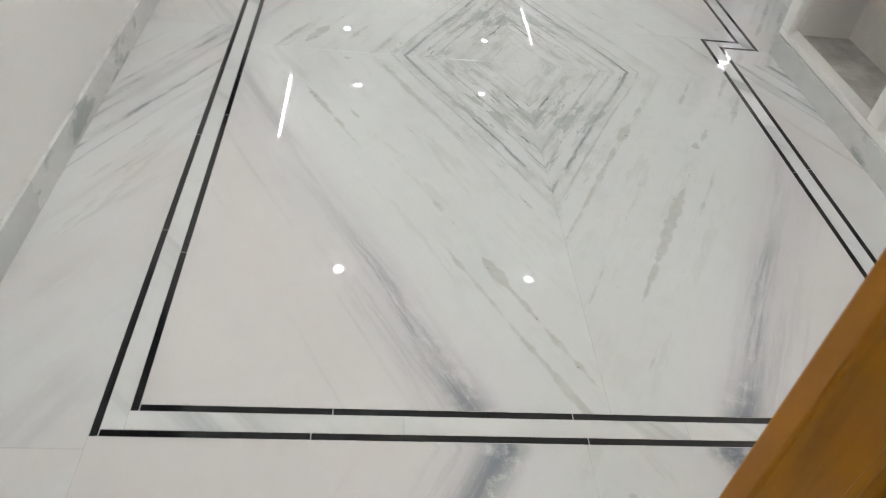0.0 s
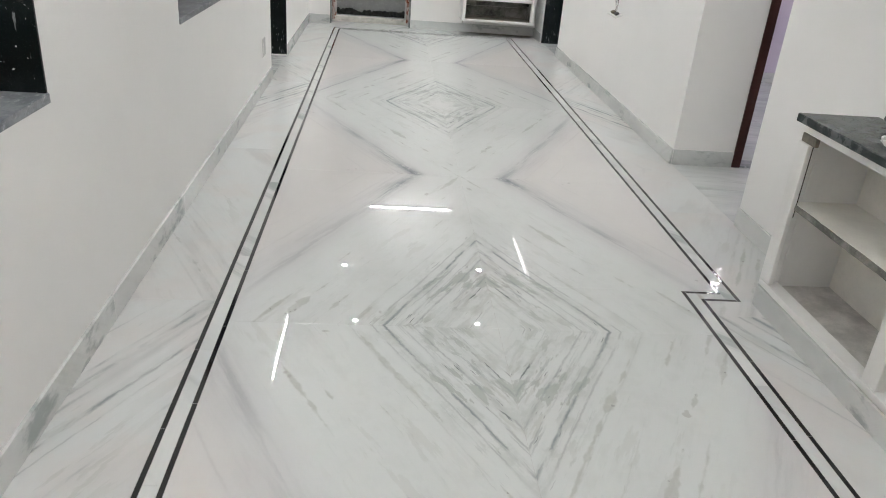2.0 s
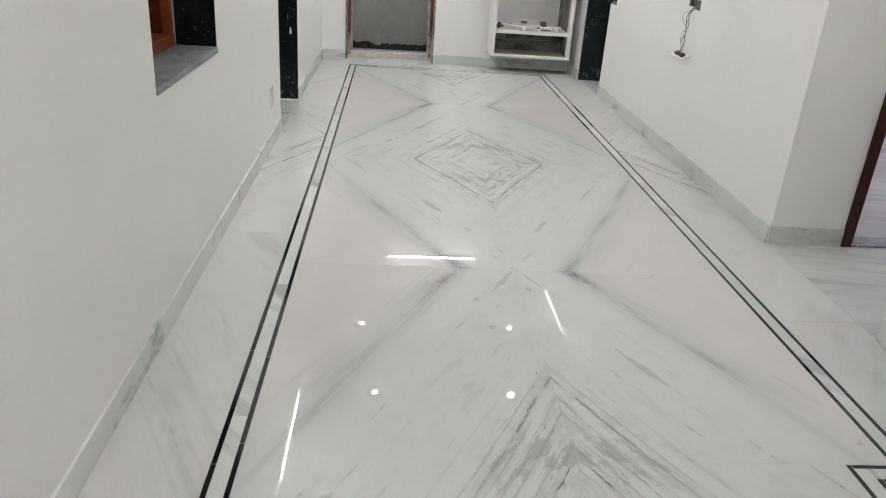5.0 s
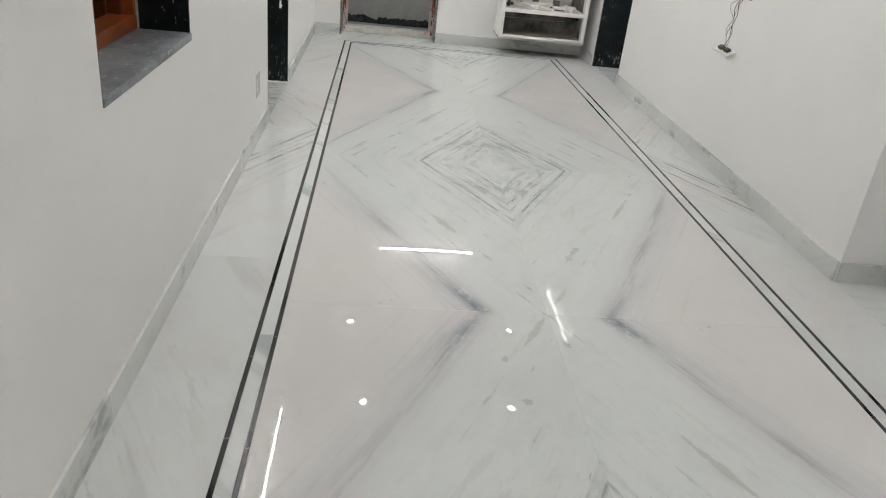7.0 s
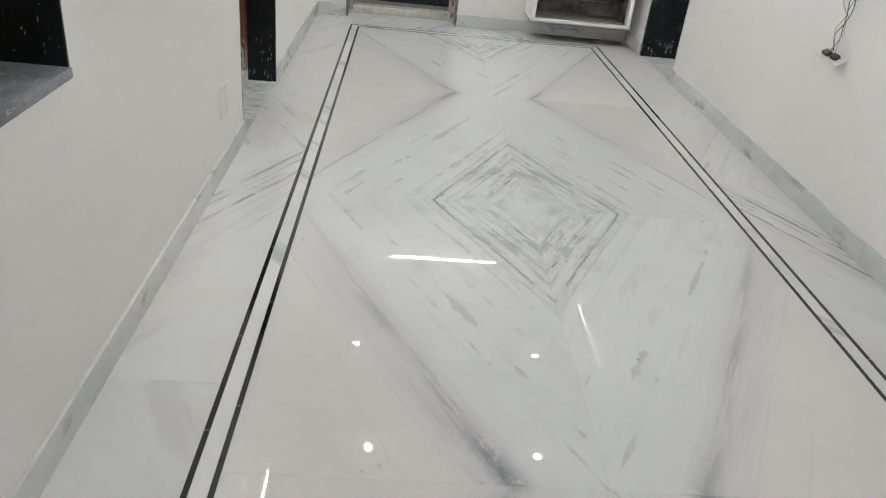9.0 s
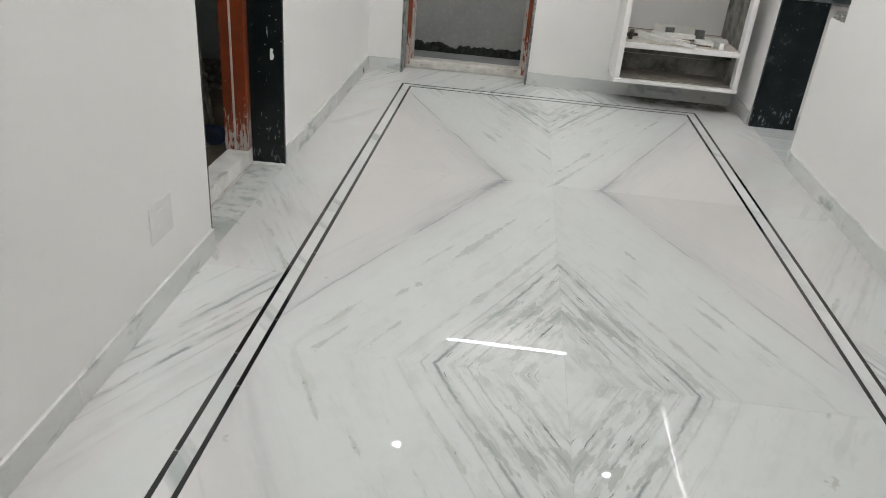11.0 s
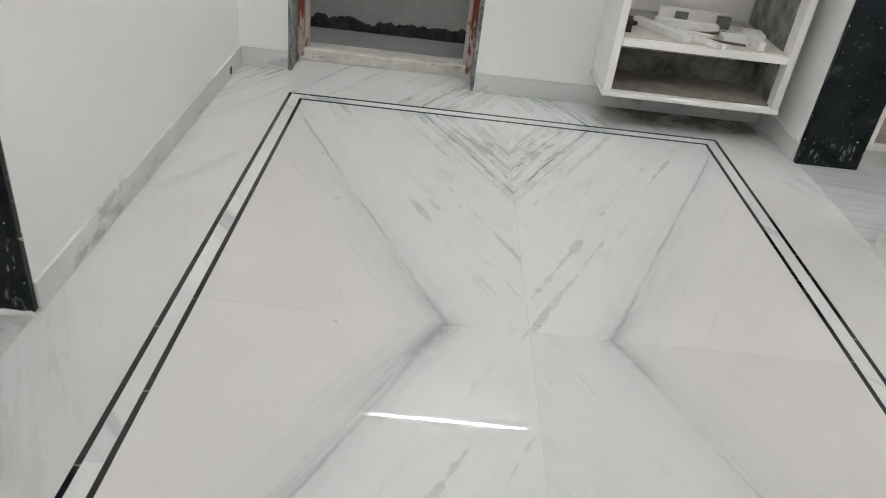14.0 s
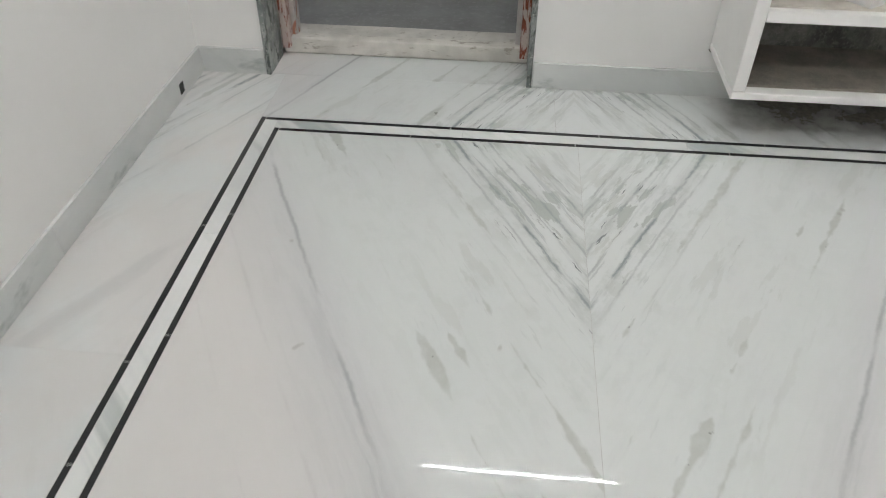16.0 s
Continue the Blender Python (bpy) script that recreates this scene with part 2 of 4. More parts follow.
def plain(name, color, rough=0.5, vary=0.12, scale=8.0, grain=0.0, metal=0.0, spec=0.5, bump=0.0):
    g = Graph(name)
    p, x, y, z = g.xyz("Object")
    n = g.noise(p, scale, 5, 0.6)
    f = g.noise(p, scale * 14, 3, 0.6)
    dark = tuple(c * (1 - vary) for c in color)
    lite = tuple(min(1.0, c * (1 + vary * 0.5)) for c in color)
    col = g.mix(g.step(n, .3, .7), dark, lite)
    if grain:
        col = g.mix(g.math("MULTIPLY", g.step(f, .5, .72), grain), col, tuple(c * 0.6 for c in color))
    if bump:
        g.bump(f, bump, 0.003)
    return g.out(col, g.step(n, .3, .7, rough * 0.85, min(1.0, rough * 1.15)), metal, spec)


def wall_paint(name, color, rough=0.55):
    g = Graph(name)
    p, x, y, z = g.xyz()
    a = g.noise(p, 0.9, 4)
    b = g.noise(p, 60, 3, 0.6)
    c = g.noise(p, 5.0, 5, 0.65)
    col = g.mix(g.step(a, .35, .65), tuple(v * 0.975 for v in color), color)
    col = g.mix(g.math("MULTIPLY", g.step(c, .60, .72), 0.06), col, tuple(v * 0.8 for v in color))
    g.bump(g.math("ADD", b, g.math("MULTIPLY", c, 1.5)), 0.08, 0.003)
    return g.out(col, rough, 0.0, 0.4)


def black_granite(name, base=(.006, .007, .009), drops=1.0, dust=0.15, rough=0.16):
    """Polished black granite with splashes of whitewash and a film of dust."""
    g = Graph(name)
    p, x, y, z = g.xyz()
    fleck = g.noise(p, 260, 2)
    film = g.noise(p, 7.0, 5, 0.65)
    spl = g.noise(p, 55, 3, 0.5)
    spl2 = g.noise(g.vec(g.math("MULTIPLY", x, 60.0), g.math("MULTIPLY", y, 60.0), g.math("MULTIPLY", z, 14.0)), 1.0, 3)
    col = g.mix(g.math("MULTIPLY", g.step(fleck, .6, .75), 0.5), base, (.035, .037, .04))
    col = g.mix(g.math("MULTIPLY", g.step(film, .4, .9), dust), col, (.30, .31, .32))
    col = g.mix(g.math("MULTIPLY", g.step(spl, .70, .735), 0.75 * drops), col, (.62, .63, .62))
    col = g.mix(g.math("MULTIPLY", g.step(spl2, .70, .75), 0.35 * drops), col, (.45, .46, .47))
    # mortar splashes thrown up from the floor
    low = g.step(z, 0.0, 0.42, 0.13, 0.0)
    drip = g.noise(g.vec(g.math("MULTIPLY", x, 42.0), g.math("MULTIPLY", y, 42.0), g.math("MULTIPLY", z, 15.0)), 1.0, 5, 0.68)
    col = g.mix(g.math("MULTIPLY", g.step(g.math("ADD", drip, low), .70, .77), 0.42 * min(drops, 1.0)), col, (.36, .38, .40))
    return g.out(col, g.step(film, .25, .8, rough, rough + 0.14), 0.0, 0.3)


def worn_paint(name, color, under, wear=0.45, low=0.0, rough=0.35, grain=(30.0, 30.0, 9.0)):
    """Gloss paint on wood, scratched down to a pale primer, most of all in the lowest part where feet and trowels hit it."""
    g = Graph(name)
    p, x, y, z = g.xyz()
    s = g.noise(g.vec(g.math("MULTIPLY", x, grain[0]), g.math("MULTIPLY", y, grain[1]), g.math("MULTIPLY", z, grain[2])), 1.0, 5, 0.65, 0.6)
    b = g.noise(p, 9, 4)
    more = g.step(z, 0.12, 0.5, low, 0.0)
    m = g.step(g.math("ADD", s, more), 1.05 - wear, 1.12 - wear)
    col = g.mix(g.step(b, .3, .7), tuple(c * 0.75 for c in color), color)
    col = g.mix(g.math("MULTIPLY", m, 0.8), col, under)
    g.bump(s, 0.15, 0.002)
    return g.out(col, g.step(m, 0, 1, rough, 0.8))


def chipped_stone(name):
    """Grey-green stone edge under flaking whitewash, with dark chips drawn out upwards."""
    g = Graph(name)
    p, x, y, z = g.xyz()
    a = g.noise(g.vec(g.math("MULTIPLY", x, 34.0), g.math("MULTIPLY", y, 34.0), g.math("MULTIPLY", z, 11.0)), 1.0, 5, 0.65, 0.5)
    b = g.noise(p, 13, 5, 0.65)
    c = g.noise(p, 90, 3, 0.6)
    col = g.mix(g.step(b, .36, .64), (.15, .17, .165), (.38, .39, .375))
    col = g.mix(g.math("MULTIPLY", g.step(a, .52, .57), 0.85), col, (.05, .06, .057))
    col = g.mix(g.math("MULTIPLY", g.step(c, .60, .68), 0.5), col, (.66, .65, .62))
    g.bump(a, 0.25, 0.003)
    return g.out(col, g.step(b, .3, .7, .35, .75), 0.0, 0.4)


def scuffed_stone(name):
    """Dark stone under a pale film of dust that has been rubbed off in strokes."""
    g = Graph(name)
    p, x, y, z = g.xyz()
    film = g.noise(p, 6.0, 6, 0.7)
    rub = g.noise(g.vec(g.math("MULTIPLY", x, 34.0), g.math("MULTIPLY", y, 17.0), g.math("MULTIPLY", z, 40.0)), 1.0, 7, 0.76, 0.25)
    grit = g.noise(p, 120, 3, 0.6)
    col = g.mix(g.step(film, .34, .66), (.12, .13, .145), (.31, .325, .345))
    col = g.mix(g.math("MULTIPLY", g.step(rub, .48, .64), 0.6), col, (.36, .375, .395))
    col = g.mix(g.math("MULTIPLY", g.step(rub, .60, .66), 0.75), col, (.66, .67, .68))
    col = g.mix(g.math("MULTIPLY", g.step(grit, .60, .70), 0.35), col, (.04, .045, .05))
    g.bump(grit, 0.12, 0.002)
    return g.out(col, g.step(film, .3, .7, .35, .6), 0.0, 0.4)


def concrete(name, color, patch=(.12, .12, .115), scale=3.0, rough=0.9):
    g = Graph(name)
    p, x, y, z = g.xyz()
    a = g.noise(p, scale, 6, 0.65)
    b = g.noise(p, scale * 18, 4, 0.6)
    col = g.mix(g.step(a, .3, .72), patch, color)
    col = g.mix(g.math("MULTIPLY", g.step(b, .5, .7), 0.3), col, tuple(c * 1.3 for c in color))
    g.bump(g.math("ADD", a, g.math("MULTIPLY", b, 0.5)), 0.35, 0.006)
    return g.out(col, rough, 0.0, 0.3)


def wood(name, color, rough=0.3, stretch=(18, 18, 1.6)):
    g = Graph(name)
    p, x, y, z = g.xyz("Object")
    q = g.vec(g.math("MULTIPLY", x, float(stretch[0])), g.math("MULTIPLY", y, float(stretch[1])), g.math("MULTIPLY", z, float(stretch[2])))
    a = g.noise(q, 1.0, 6, 0.65, 0.8)
    b = g.noise(p, 4, 4)
    c = g.noise(p, 34, 3)
    col = g.mix(g.step(a, .3, .7), tuple(v * 0.62 for v in color), color)
    col = g.mix(g.math("MULTIPLY", g.step(b, .35, .7), 0.35), col, tuple(v * 0.75 for v in color))
    col = g.mix(g.math("MULTIPLY", g.step(c, .70, .74), 0.5), col, tuple(v * 0.3 for v in color))
    g.bump(a, 0.06, 0.002)
    return g.out(col, rough, 0.0, 0.25)


def glow(name, color, strength):
    g = Graph(name)
    g.put(g.bsdf, "Emission Color", (*color, 1))
    g.put(g.bsdf, "Emission Strength", strength)
    return g.out((.8, .8, .8), 0.4)


M_FIELD = marble("marble_field", "field")
M_BORDER = marble("marble_border", "border")
M_CROSS = marble("marble_cross", "cross")
M_DOORSTONE = marble("marble_doorstep", "door")
M_SKIRT = marble("marble_skirting", "skirt")
M_INLAY = plain("black_inlay", (.012, .013, .015), 0.09, 0.3, 12)
M_GROUT = plain("grout", (.52, .515, .50), 0.9, 0.2, 20)
M_WALL = wall_paint("white_wall_paint", (.86, .85, .835))
M_CEIL = wall_paint("ceiling_paint", (.86, .86, .85), 0.7)
M_LILAC = wall_paint("lilac_wall_paint", (.62, .55, .66))
M_GREENISH = concrete("primed_wall", (.42, .45, .43), (.33, .36, .345), 1.5)
M_PLASTER = concrete("grey_plaster", (.42, .42, .41), (.32, .32, .315), 1.6)
M_RAW = concrete("raw_plaster", (.34, .33, .30), (.085, .085, .076), 6.5)
M_DARKRAW = concrete("dark_raw_base", (.055, .06, .054), (.012, .013, .012), 22.0)
M_EARTH = concrete("dusty_floor", (.20, .165, .125), (.10, .085, .068), 4.0)
M_GREYFLOOR = concrete("cement_floor", (.34, .34, .345), (.25, .25, .25), 2.0)
M_GRANITE = black_granite("black_granite", (.006, .010, .010), 1.5, 0.05)
M_GRANITE_DUSTY = scuffed_stone("dusty_granite")
M_GREENSTONE = chipped_stone("chipped_stone_edge")
M_TOP = black_granite("counter_granite", (.022, .03, .03), 0.25, 0.45, 0.2)
M_RED = worn_paint("red_brown_paint", (.24, .045, .012), (.60, .53, .49), 0.37, 0.25, 0.35, (75.0, 75.0, 16.0))
M_RED_WIN = wood("red_brown_wood", (.30, .075, .018), 0.28, (14, 3, 14))
M_RED_DARKENED = wood("darkened_red_brown_wood", (.13, .030, .009), 0.35, (14, 3, 14))
M_RED_WORN = worn_paint("chipped_frame_paint", (.52, .49, .47), (.33, .09, .03), 0.50, 0.0)
M_MAROON = wood("maroon_frame", (.055, .014, .012), 0.3)
M_CREAM_WORN = worn_paint("worn_cream_paint", (.72, .69, .64), (.36, .32, .275), 0.485, 0.0, 0.7, (9.0, 30.0, 40.0))
M_STREAKY = plain("streaky_stone_board", (.60, .575, .55), 0.4, 0.28, 9, 0.35)
M_WHITE_WORN = worn_paint("worn_white_paint", (.66, .63, .59), (.42, .39, .35), 0.46, 0.0, 0.55)
M_SILLWHITE = worn_paint("whitewashed_threshold", (.88, .865, .84), (.52, .49, .45), 0.44, 0.0, 0.5, (9.0, 4.0, 24.0))
M_TEAK = wood("varnished_teak", (.40, .155, .004), 0.4)
M_CAB = plain("white_laminate", (.84, .83, .81), 0.35, 0.05, 4, 0.04)
M_CABDIRTY = plain("dusty_white_board", (.66, .64, .59), 0.6, 0.14, 7, 0.25)
M_CREAM = plain("cream_board", (.83, .81, .755), 0.5, 0.08, 5, 0.1)
M_DUSTWOOD = plain("dusty_shelf_board", (.42, .38, .33), 0.7, 0.25, 6, 0.4)
M_CEMENTDUST = concrete("cement_dust", (.25, .225, .19), (.16, .145, .125), 9.0, 0.95)
def dust_shade_film(name):
    """Brown dust and painted shelf shade in one film; the stone beneath shows in patches."""
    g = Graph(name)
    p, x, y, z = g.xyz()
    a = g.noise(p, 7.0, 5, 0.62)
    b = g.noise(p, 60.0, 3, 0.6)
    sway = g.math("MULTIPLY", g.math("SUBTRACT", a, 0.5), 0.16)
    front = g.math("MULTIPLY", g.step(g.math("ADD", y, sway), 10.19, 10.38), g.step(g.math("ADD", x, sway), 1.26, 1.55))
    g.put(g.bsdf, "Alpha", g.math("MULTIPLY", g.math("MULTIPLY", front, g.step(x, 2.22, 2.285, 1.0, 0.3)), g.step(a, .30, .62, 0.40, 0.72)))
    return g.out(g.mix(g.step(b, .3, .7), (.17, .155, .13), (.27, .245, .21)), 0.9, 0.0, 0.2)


M_DUSTSHADE = dust_shade_film("floor_dust_shade")
M_PVC = plain("white_plastic", (.80, .80, .78), 0.25, 0.03, 10)
M_SHELFTOP = concrete("dusty_cream_board", (.64, .60, .54), (.46, .42, .37), 7.0, 0.8)
M_PLATE = plain("glossy_white_plate", (.86, .855, .84), 0.05, 0.02, 10)
M_SCRAP = plain("white_offcut", (.84, .835, .81), 0.5, 0.08, 20, 0.12)
M_BROWNSCRAP = plain("brown_offcut", (.035, .022, .016), 0.6, 0.3, 20)
M_BROWNWOOD = plain("brown_board_edge", (.11, .08, .06), 0.7, 0.3, 30, 0.3)
M_DARKSCRAP = plain("dark_offcut", (.17, .17, .17), 0.5, 0.25, 20)
M_STEEL = plain("galvanised_steel", (.22, .22, .215), 0.5, 0.35, 40, 0.3, 0.8)
M_BRASS = plain("dull_brass", (.12, .10, .06), 0.4, 0.4, 40, 0.3, 0.7)
M_WIRE_A = plain("dark_wire", (.03, .03, .03), 0.5)
M_WIRE_B = plain("pale_wire", (.42, .38, .36), 0.5)
M_LADDER = worn_paint("splashed_ladder", (.45, .40, .31), (.70, .67, .60), 0.55, 0.0, 0.8)
M_BLUE = plain("blue_plastic", (.008, .025, .07), 0.4, 0.4, 20)
M_GREEN = plain("green_plastic", (.10, .50, .03), 0.3, 0.08, 9)
M_DEVICE = plain("dark_grey_metal", (.06, .062, .066), 0.35, 0.15, 20, 0.1)
M_HIGHLIGHT = plain("pale_highlight", (.62, .66, .70), 0.12, 0.05, 20)
# near-black colour that stands in for shade in gaps and holes
M_GAPSHADE = plain("painted_gap_shade", (.02, .02, .019), 0.9)
M_TUBE = glow("tube_light_glow", (0.985, 0.985, 0.975), TUBE)
M_SIDE = glow("side_tube_glow", (0.985, 0.985, 0.975), SIDE)
M_KITCHEN_ADDED = glow("added_kitchen_glow", (0.985, 0.985, 0.96), 120.0)
M_NEAR_ADDED = glow("added_near_glow", (0.985, 0.985, 0.975), NEAR)
M_FAINT = glow("faint_tube_glow", (0.985, 0.985, 0.975), FAINT)
M_DIM_ADDED = glow("added_dim_glow", (0.97, 1.0, 0.98), DIM)
M_SPOT = glow("downlight_glow", (0.99, 0.985, 0.96), SPOT)


# ---------------------------------------------------------------- mesh helpers
def box(bm, x0, x1, y0, y1, z0, z1):
    v = [bm.verts.new((x, y, z)) for z in (z0, z1) for y in (y0, y1) for x in (x0, x1)]
    for f in ((0, 2, 3, 1), (4, 5, 7, 6), (0, 1, 5, 4), (2, 6, 7, 3), (0, 4, 6, 2), (1, 3, 7, 5)):
        bm.faces.new([v[i] for i in f])
    return bm


def rounded(bm, r=0.004, n=2):
    bmesh.ops.bevel(bm, geom=bm.edges[:], offset=r, segments=n, affect="EDGES", profile=0.5)
    return bm


def roughen(bm, amount, scale, cuts=0):
    """Uneven, hand-made edges."""
    if cuts:
        bmesh.ops.subdivide_edges(bm, edges=bm.edges[:], cuts=cuts, use_grid_fill=True)
    for v in bm.verts:
        v.co += noise.noise_vector(v.co * scale) * amount
    return bm


def cyl(bm, p, q, r, n=12, r2=None):
    p, q = Vector(p), Vector(q)
    m = Matrix.Translation((p + q) / 2) @ (q - p).to_track_quat("Z", "Y").to_matrix().to_4x4()
    bmesh.ops.create_cone(bm, cap_ends=True, segments=n, radius1=r, radius2=r if r2 is None else r2, depth=(q - p).length, matrix=m)
    return bm


def mesh_of(name, bm, material, smooth=False):
    me = bpy.data.meshes.new(name)
    bm.to_mesh(me)
    bm.free()
    me.materials.append(material)
    if smooth:
        for p in me.polygons:
            p.use_smooth = True
    return me


def thing(name, bm, material, label="", category="", kind="", group="", smooth=False):
    return tagged(new(name, mesh_of(name, bm, material, smooth)), label, category, group, kind)


def empty(name, at, label, category, group="", kind=""):
    ob = new(name)
    ob.empty_display_size = 0.1
    ob.location = at
    return tagged(ob, label, category, group, kind)


def part(name, bm, material, parent, label="", smooth=False):
    """One mesh under a thing; the mesh is given in world coordinates."""
    ob = new(name, mesh_of(name, bm, material, smooth))
    ob.parent = parent
    base = parent.matrix_basis.copy()
    if parent.parent:
        base = parent.parent.matrix_basis @ base
    ob.data.transform(base.inverted())
    return tagged(ob, label)


def bx(*a):
    return box(bmesh.new(), *a)


def rbx(*a, r=0.004):
    return rounded(box(bmesh.new(), *a), r)


def tube_curve(name, pts, r, material, parent=None, label="", cyclic=False):
    cu = bpy.data.curves.new(name, "CURVE")
    cu.dimensions, cu.bevel_depth, cu.bevel_resolution = "3D", r, 2
    sp = cu.splines.new("NURBS")
    sp.points.add(len(pts) - 1)
    for p, c in zip(sp.points, pts):
        p.co = (*c, 1)
    sp.use_endpoint_u, sp.order_u, sp.use_cyclic_u = True, 3, cyclic
    tmp = bpy.data.objects.new(name, cu)
    scene.collection.objects.link(tmp)
    me = bpy.data.meshes.new_from_object(tmp.evaluated_get(bpy.context.evaluated_depsgraph_get()))
    bpy.data.objects.remove(tmp)
    me.name = name
    me.materials.clear()
    me.materials.append(material)
    for p in me.polygons:
        p.use_smooth = True
    ob = new(name, me)
    if parent:
        ob.parent = parent
        me.transform(parent.matrix_basis.inverted())
    return tagged(ob, label)


# ---------------------------------------------------------------- walls and ceiling
TL = 0.30                          # left wall thickness
XB = XL - TL
bm = bmesh.new()
WINDOWS = [(1.55, 2.60), (4.13, 5.12)]
LD = (7.12, 8.18)
ys = YN
for a, b in WINDOWS:
    box(bm, XB, XL, ys, a, 0, ZC)
    box(bm, XB, XL, a, b, 0, 0.907)
    box(bm, XB, XL, a, b, 2.1, ZC)
    ys = b
box(bm, XB, XL, ys, LD[0], 0, ZC)
box(bm, XB, XL, LD[0], LD[1], 2.1, ZC)
box(bm, XB, XL, LD[1], YE + 0.3, 0, ZC)
thing("wall_left", bm, M_WALL, "plain white painted plaster wall with window and door openings", "wall", "structure")

bm = bmesh.new()                   # right wall: pier, main stretch with its broken upper jamb
box(bm, XR, XR + 0.12, YN, 4.09, 0, ZC)
thing("wall_right_near", bm, M_WALL, "plain white painted wall behind the counter", "wall", "structure")
bm = bmesh.new()
box(bm, XR, XR + 0.12, 5.165, 8.92, 0, ZC)
box(bm, XR, XR + 0.12, 8.92, 9.13, 0, 0.93)
box(bm, XR, XR + 0.12, 8.92, YE, 2.1, ZC)
thing("wall_right", bm, M_WALL, "plain white painted wall with wires hanging from it", "wall", "structure")
bm = bmesh.new()
box(bm, XR + 0.12, 2.83, 5.165, 5.30, 0, ZC)
box(bm, 2.83, 3.70, 5.165, 5.30, 2.1, ZC)
box(bm, 3.70, 5.6, 5.165, 5.30, 0, ZC)
thing("wall_passage", bm, M_WALL, "white painted wall of the side passage", "wall", "structure")
bm = bmesh.new()
box(bm, XR + 0.12, 5.6, 3.97, 4.09, 0, ZC)
box(bm, 5.48, 5.6, 4.09, 5.165, 0, ZC)
box(bm, XR, XR + 0.12, 4.09, 5.165, 2.35, ZC)
thing("wall_passage_back", bm, M_WALL, "white painted wall closing the side passage", "wall", "structure")

bm = bmesh.new()                   # end wall with doorway and shelf recess
DX0, DX1 = -0.41, 0.645
SX0, SX1 = 1.30, 2.215
box(bm, XL, DX0, YE, YE + 0.3, 0, ZC)
box(bm, DX0, DX1, YE, YE + 0.3, 2.1, ZC)
box(bm, DX1, SX0, YE, YE + 0.3, 0, ZC)
box(bm, SX0, SX1, YE, YE + 0.3, 0, 0.185)
box(bm, SX0, SX1, YE, YE + 0.3, 2.0, ZC)
box(bm, SX1, XR, YE, YE + 0.3, 0, ZC)
thing("wall_end", bm, M_WALL, "white painted end wall with a doorway and a shelf recess", "wall", "structure")
bm = bmesh.new()
box(bm, -0.985, -0.40, 0.50, YN, 0, ZC)
box(bm, -0.40, 1.57, 0.50, YN, 2.15, ZC)
box(bm, 1.57, XR + 0.12, 0.50, YN, 0, ZC)
thing("wall_near", bm, M_WALL, "white painted wall with the entrance opening", "wall", "structure")
bm = bmesh.new()
box(bm, -1.6, -1.5, -1.8, 0.5, 0, ZC)
box(bm, 2.4, 2.5, -1.8, 0.5, 0, ZC)
box(bm, -1.6, 2.5, -1.9, -1.8, 0, ZC)
thing("wall_entrance", bm, M_WALL, "plain white walls of the entrance", "wall", "structure")
bm = bmesh.new()
box(bm, -3.0, 6.5, -2.0, 13.5, ZC, ZC + 0.12)
thing("ceiling", bm, M_CEIL, "flat white painted ceiling", "ceiling", "structure")

# rooms beyond the openings
bm = bmesh.new()
box(bm, -2.32, -2.20, 0.3, 10.42, 0, ZC)
box(bm, -2.32, XB, 0.3, 0.42, 0, ZC)
box(bm, -2.32, XB, 10.30, 10.42, 0, ZC)
thing("wall_store_room", bm, M_GREENISH, "pale grey-green primed wall of the unlit side room", "wall", "structure")
bm = roughen(box(bmesh.new(), -2.20, -2.185, 0.42, 10.30, 0, 0.13), 0.02, 9, 30)
thing("wall_base_store_room", bm, M_DARKRAW, "dark unplastered band along the foot of the wall", "wall base", "structure")
bm = bmesh.new()
box(bm, -0.9, 1.15, 11.42, 11.68, 0, ZC)
box(bm, -1.02, -0.9, YE + 0.3, 11.68, 0, ZC)
box(bm, 1.15, 1.25, YE + 0.3, 11.68, 0, ZC)
thing("wall_wash_room", bm, M_PLASTER, "grey cement-plastered wall of the unfinished room", "wall", "structure")
bm = bmesh.new()
n = 240
rim = []
for i in range(n + 1):
    h = 0.072 + 0.05 * noise.noise(Vector((i * 0.055, 3, 0))) + 0.022 * noise.noise(Vector((i * 0.23, 7, 0))) + 0.010 * noise.noise(Vector((i * 0.8, 5, 0)))
    y = 11.400 + 0.012 * noise.noise(Vector((i * 0.15, 1, 0)))
    x = -0.9 + 2.05 * i / n
    rim.append([bm.verts.new(p) for p in ((x, y, 0.0), (x, y + 0.004, h * 0.8), (x, 11.419, h))])
for p, q in zip(rim, rim[1:]):
    bm.faces.new((p[0], q[0], q[1], p[1]))
    bm.faces.new((p[1], q[1], q[2], p[2]))
thing("wall_base_wash_room", bm, M_DARKRAW, "ragged dark unplastered band at the foot of the wall", "wall base", "structure")
bm = bmesh.new()
box(bm, 2.46, 5.6, 8.30, 8.42, 0, ZC)
box(bm, 5.48, 5.6, 5.30, 8.30, 0, ZC)
box(bm, XR + 0.12, XR + 0.14, 5.30, 8.30, 0, ZC)
thing("wall_lilac_room", bm, M_LILAC, "smooth lilac painted wall of the next room", "wall", "structure")
bm = bmesh.new()
box(bm, XR, 5.6, 11.1, 11.22, 0, ZC)
box(bm, 5.48, 5.6, 8.42, 11.1, 0, ZC)
box(bm, XR, XR + 0.1, YE + 0.3, 11.1, 0, ZC)
thing("wall_kitchen", bm, M_CREAM, "cream painted kitchen wall", "wall", "structure")


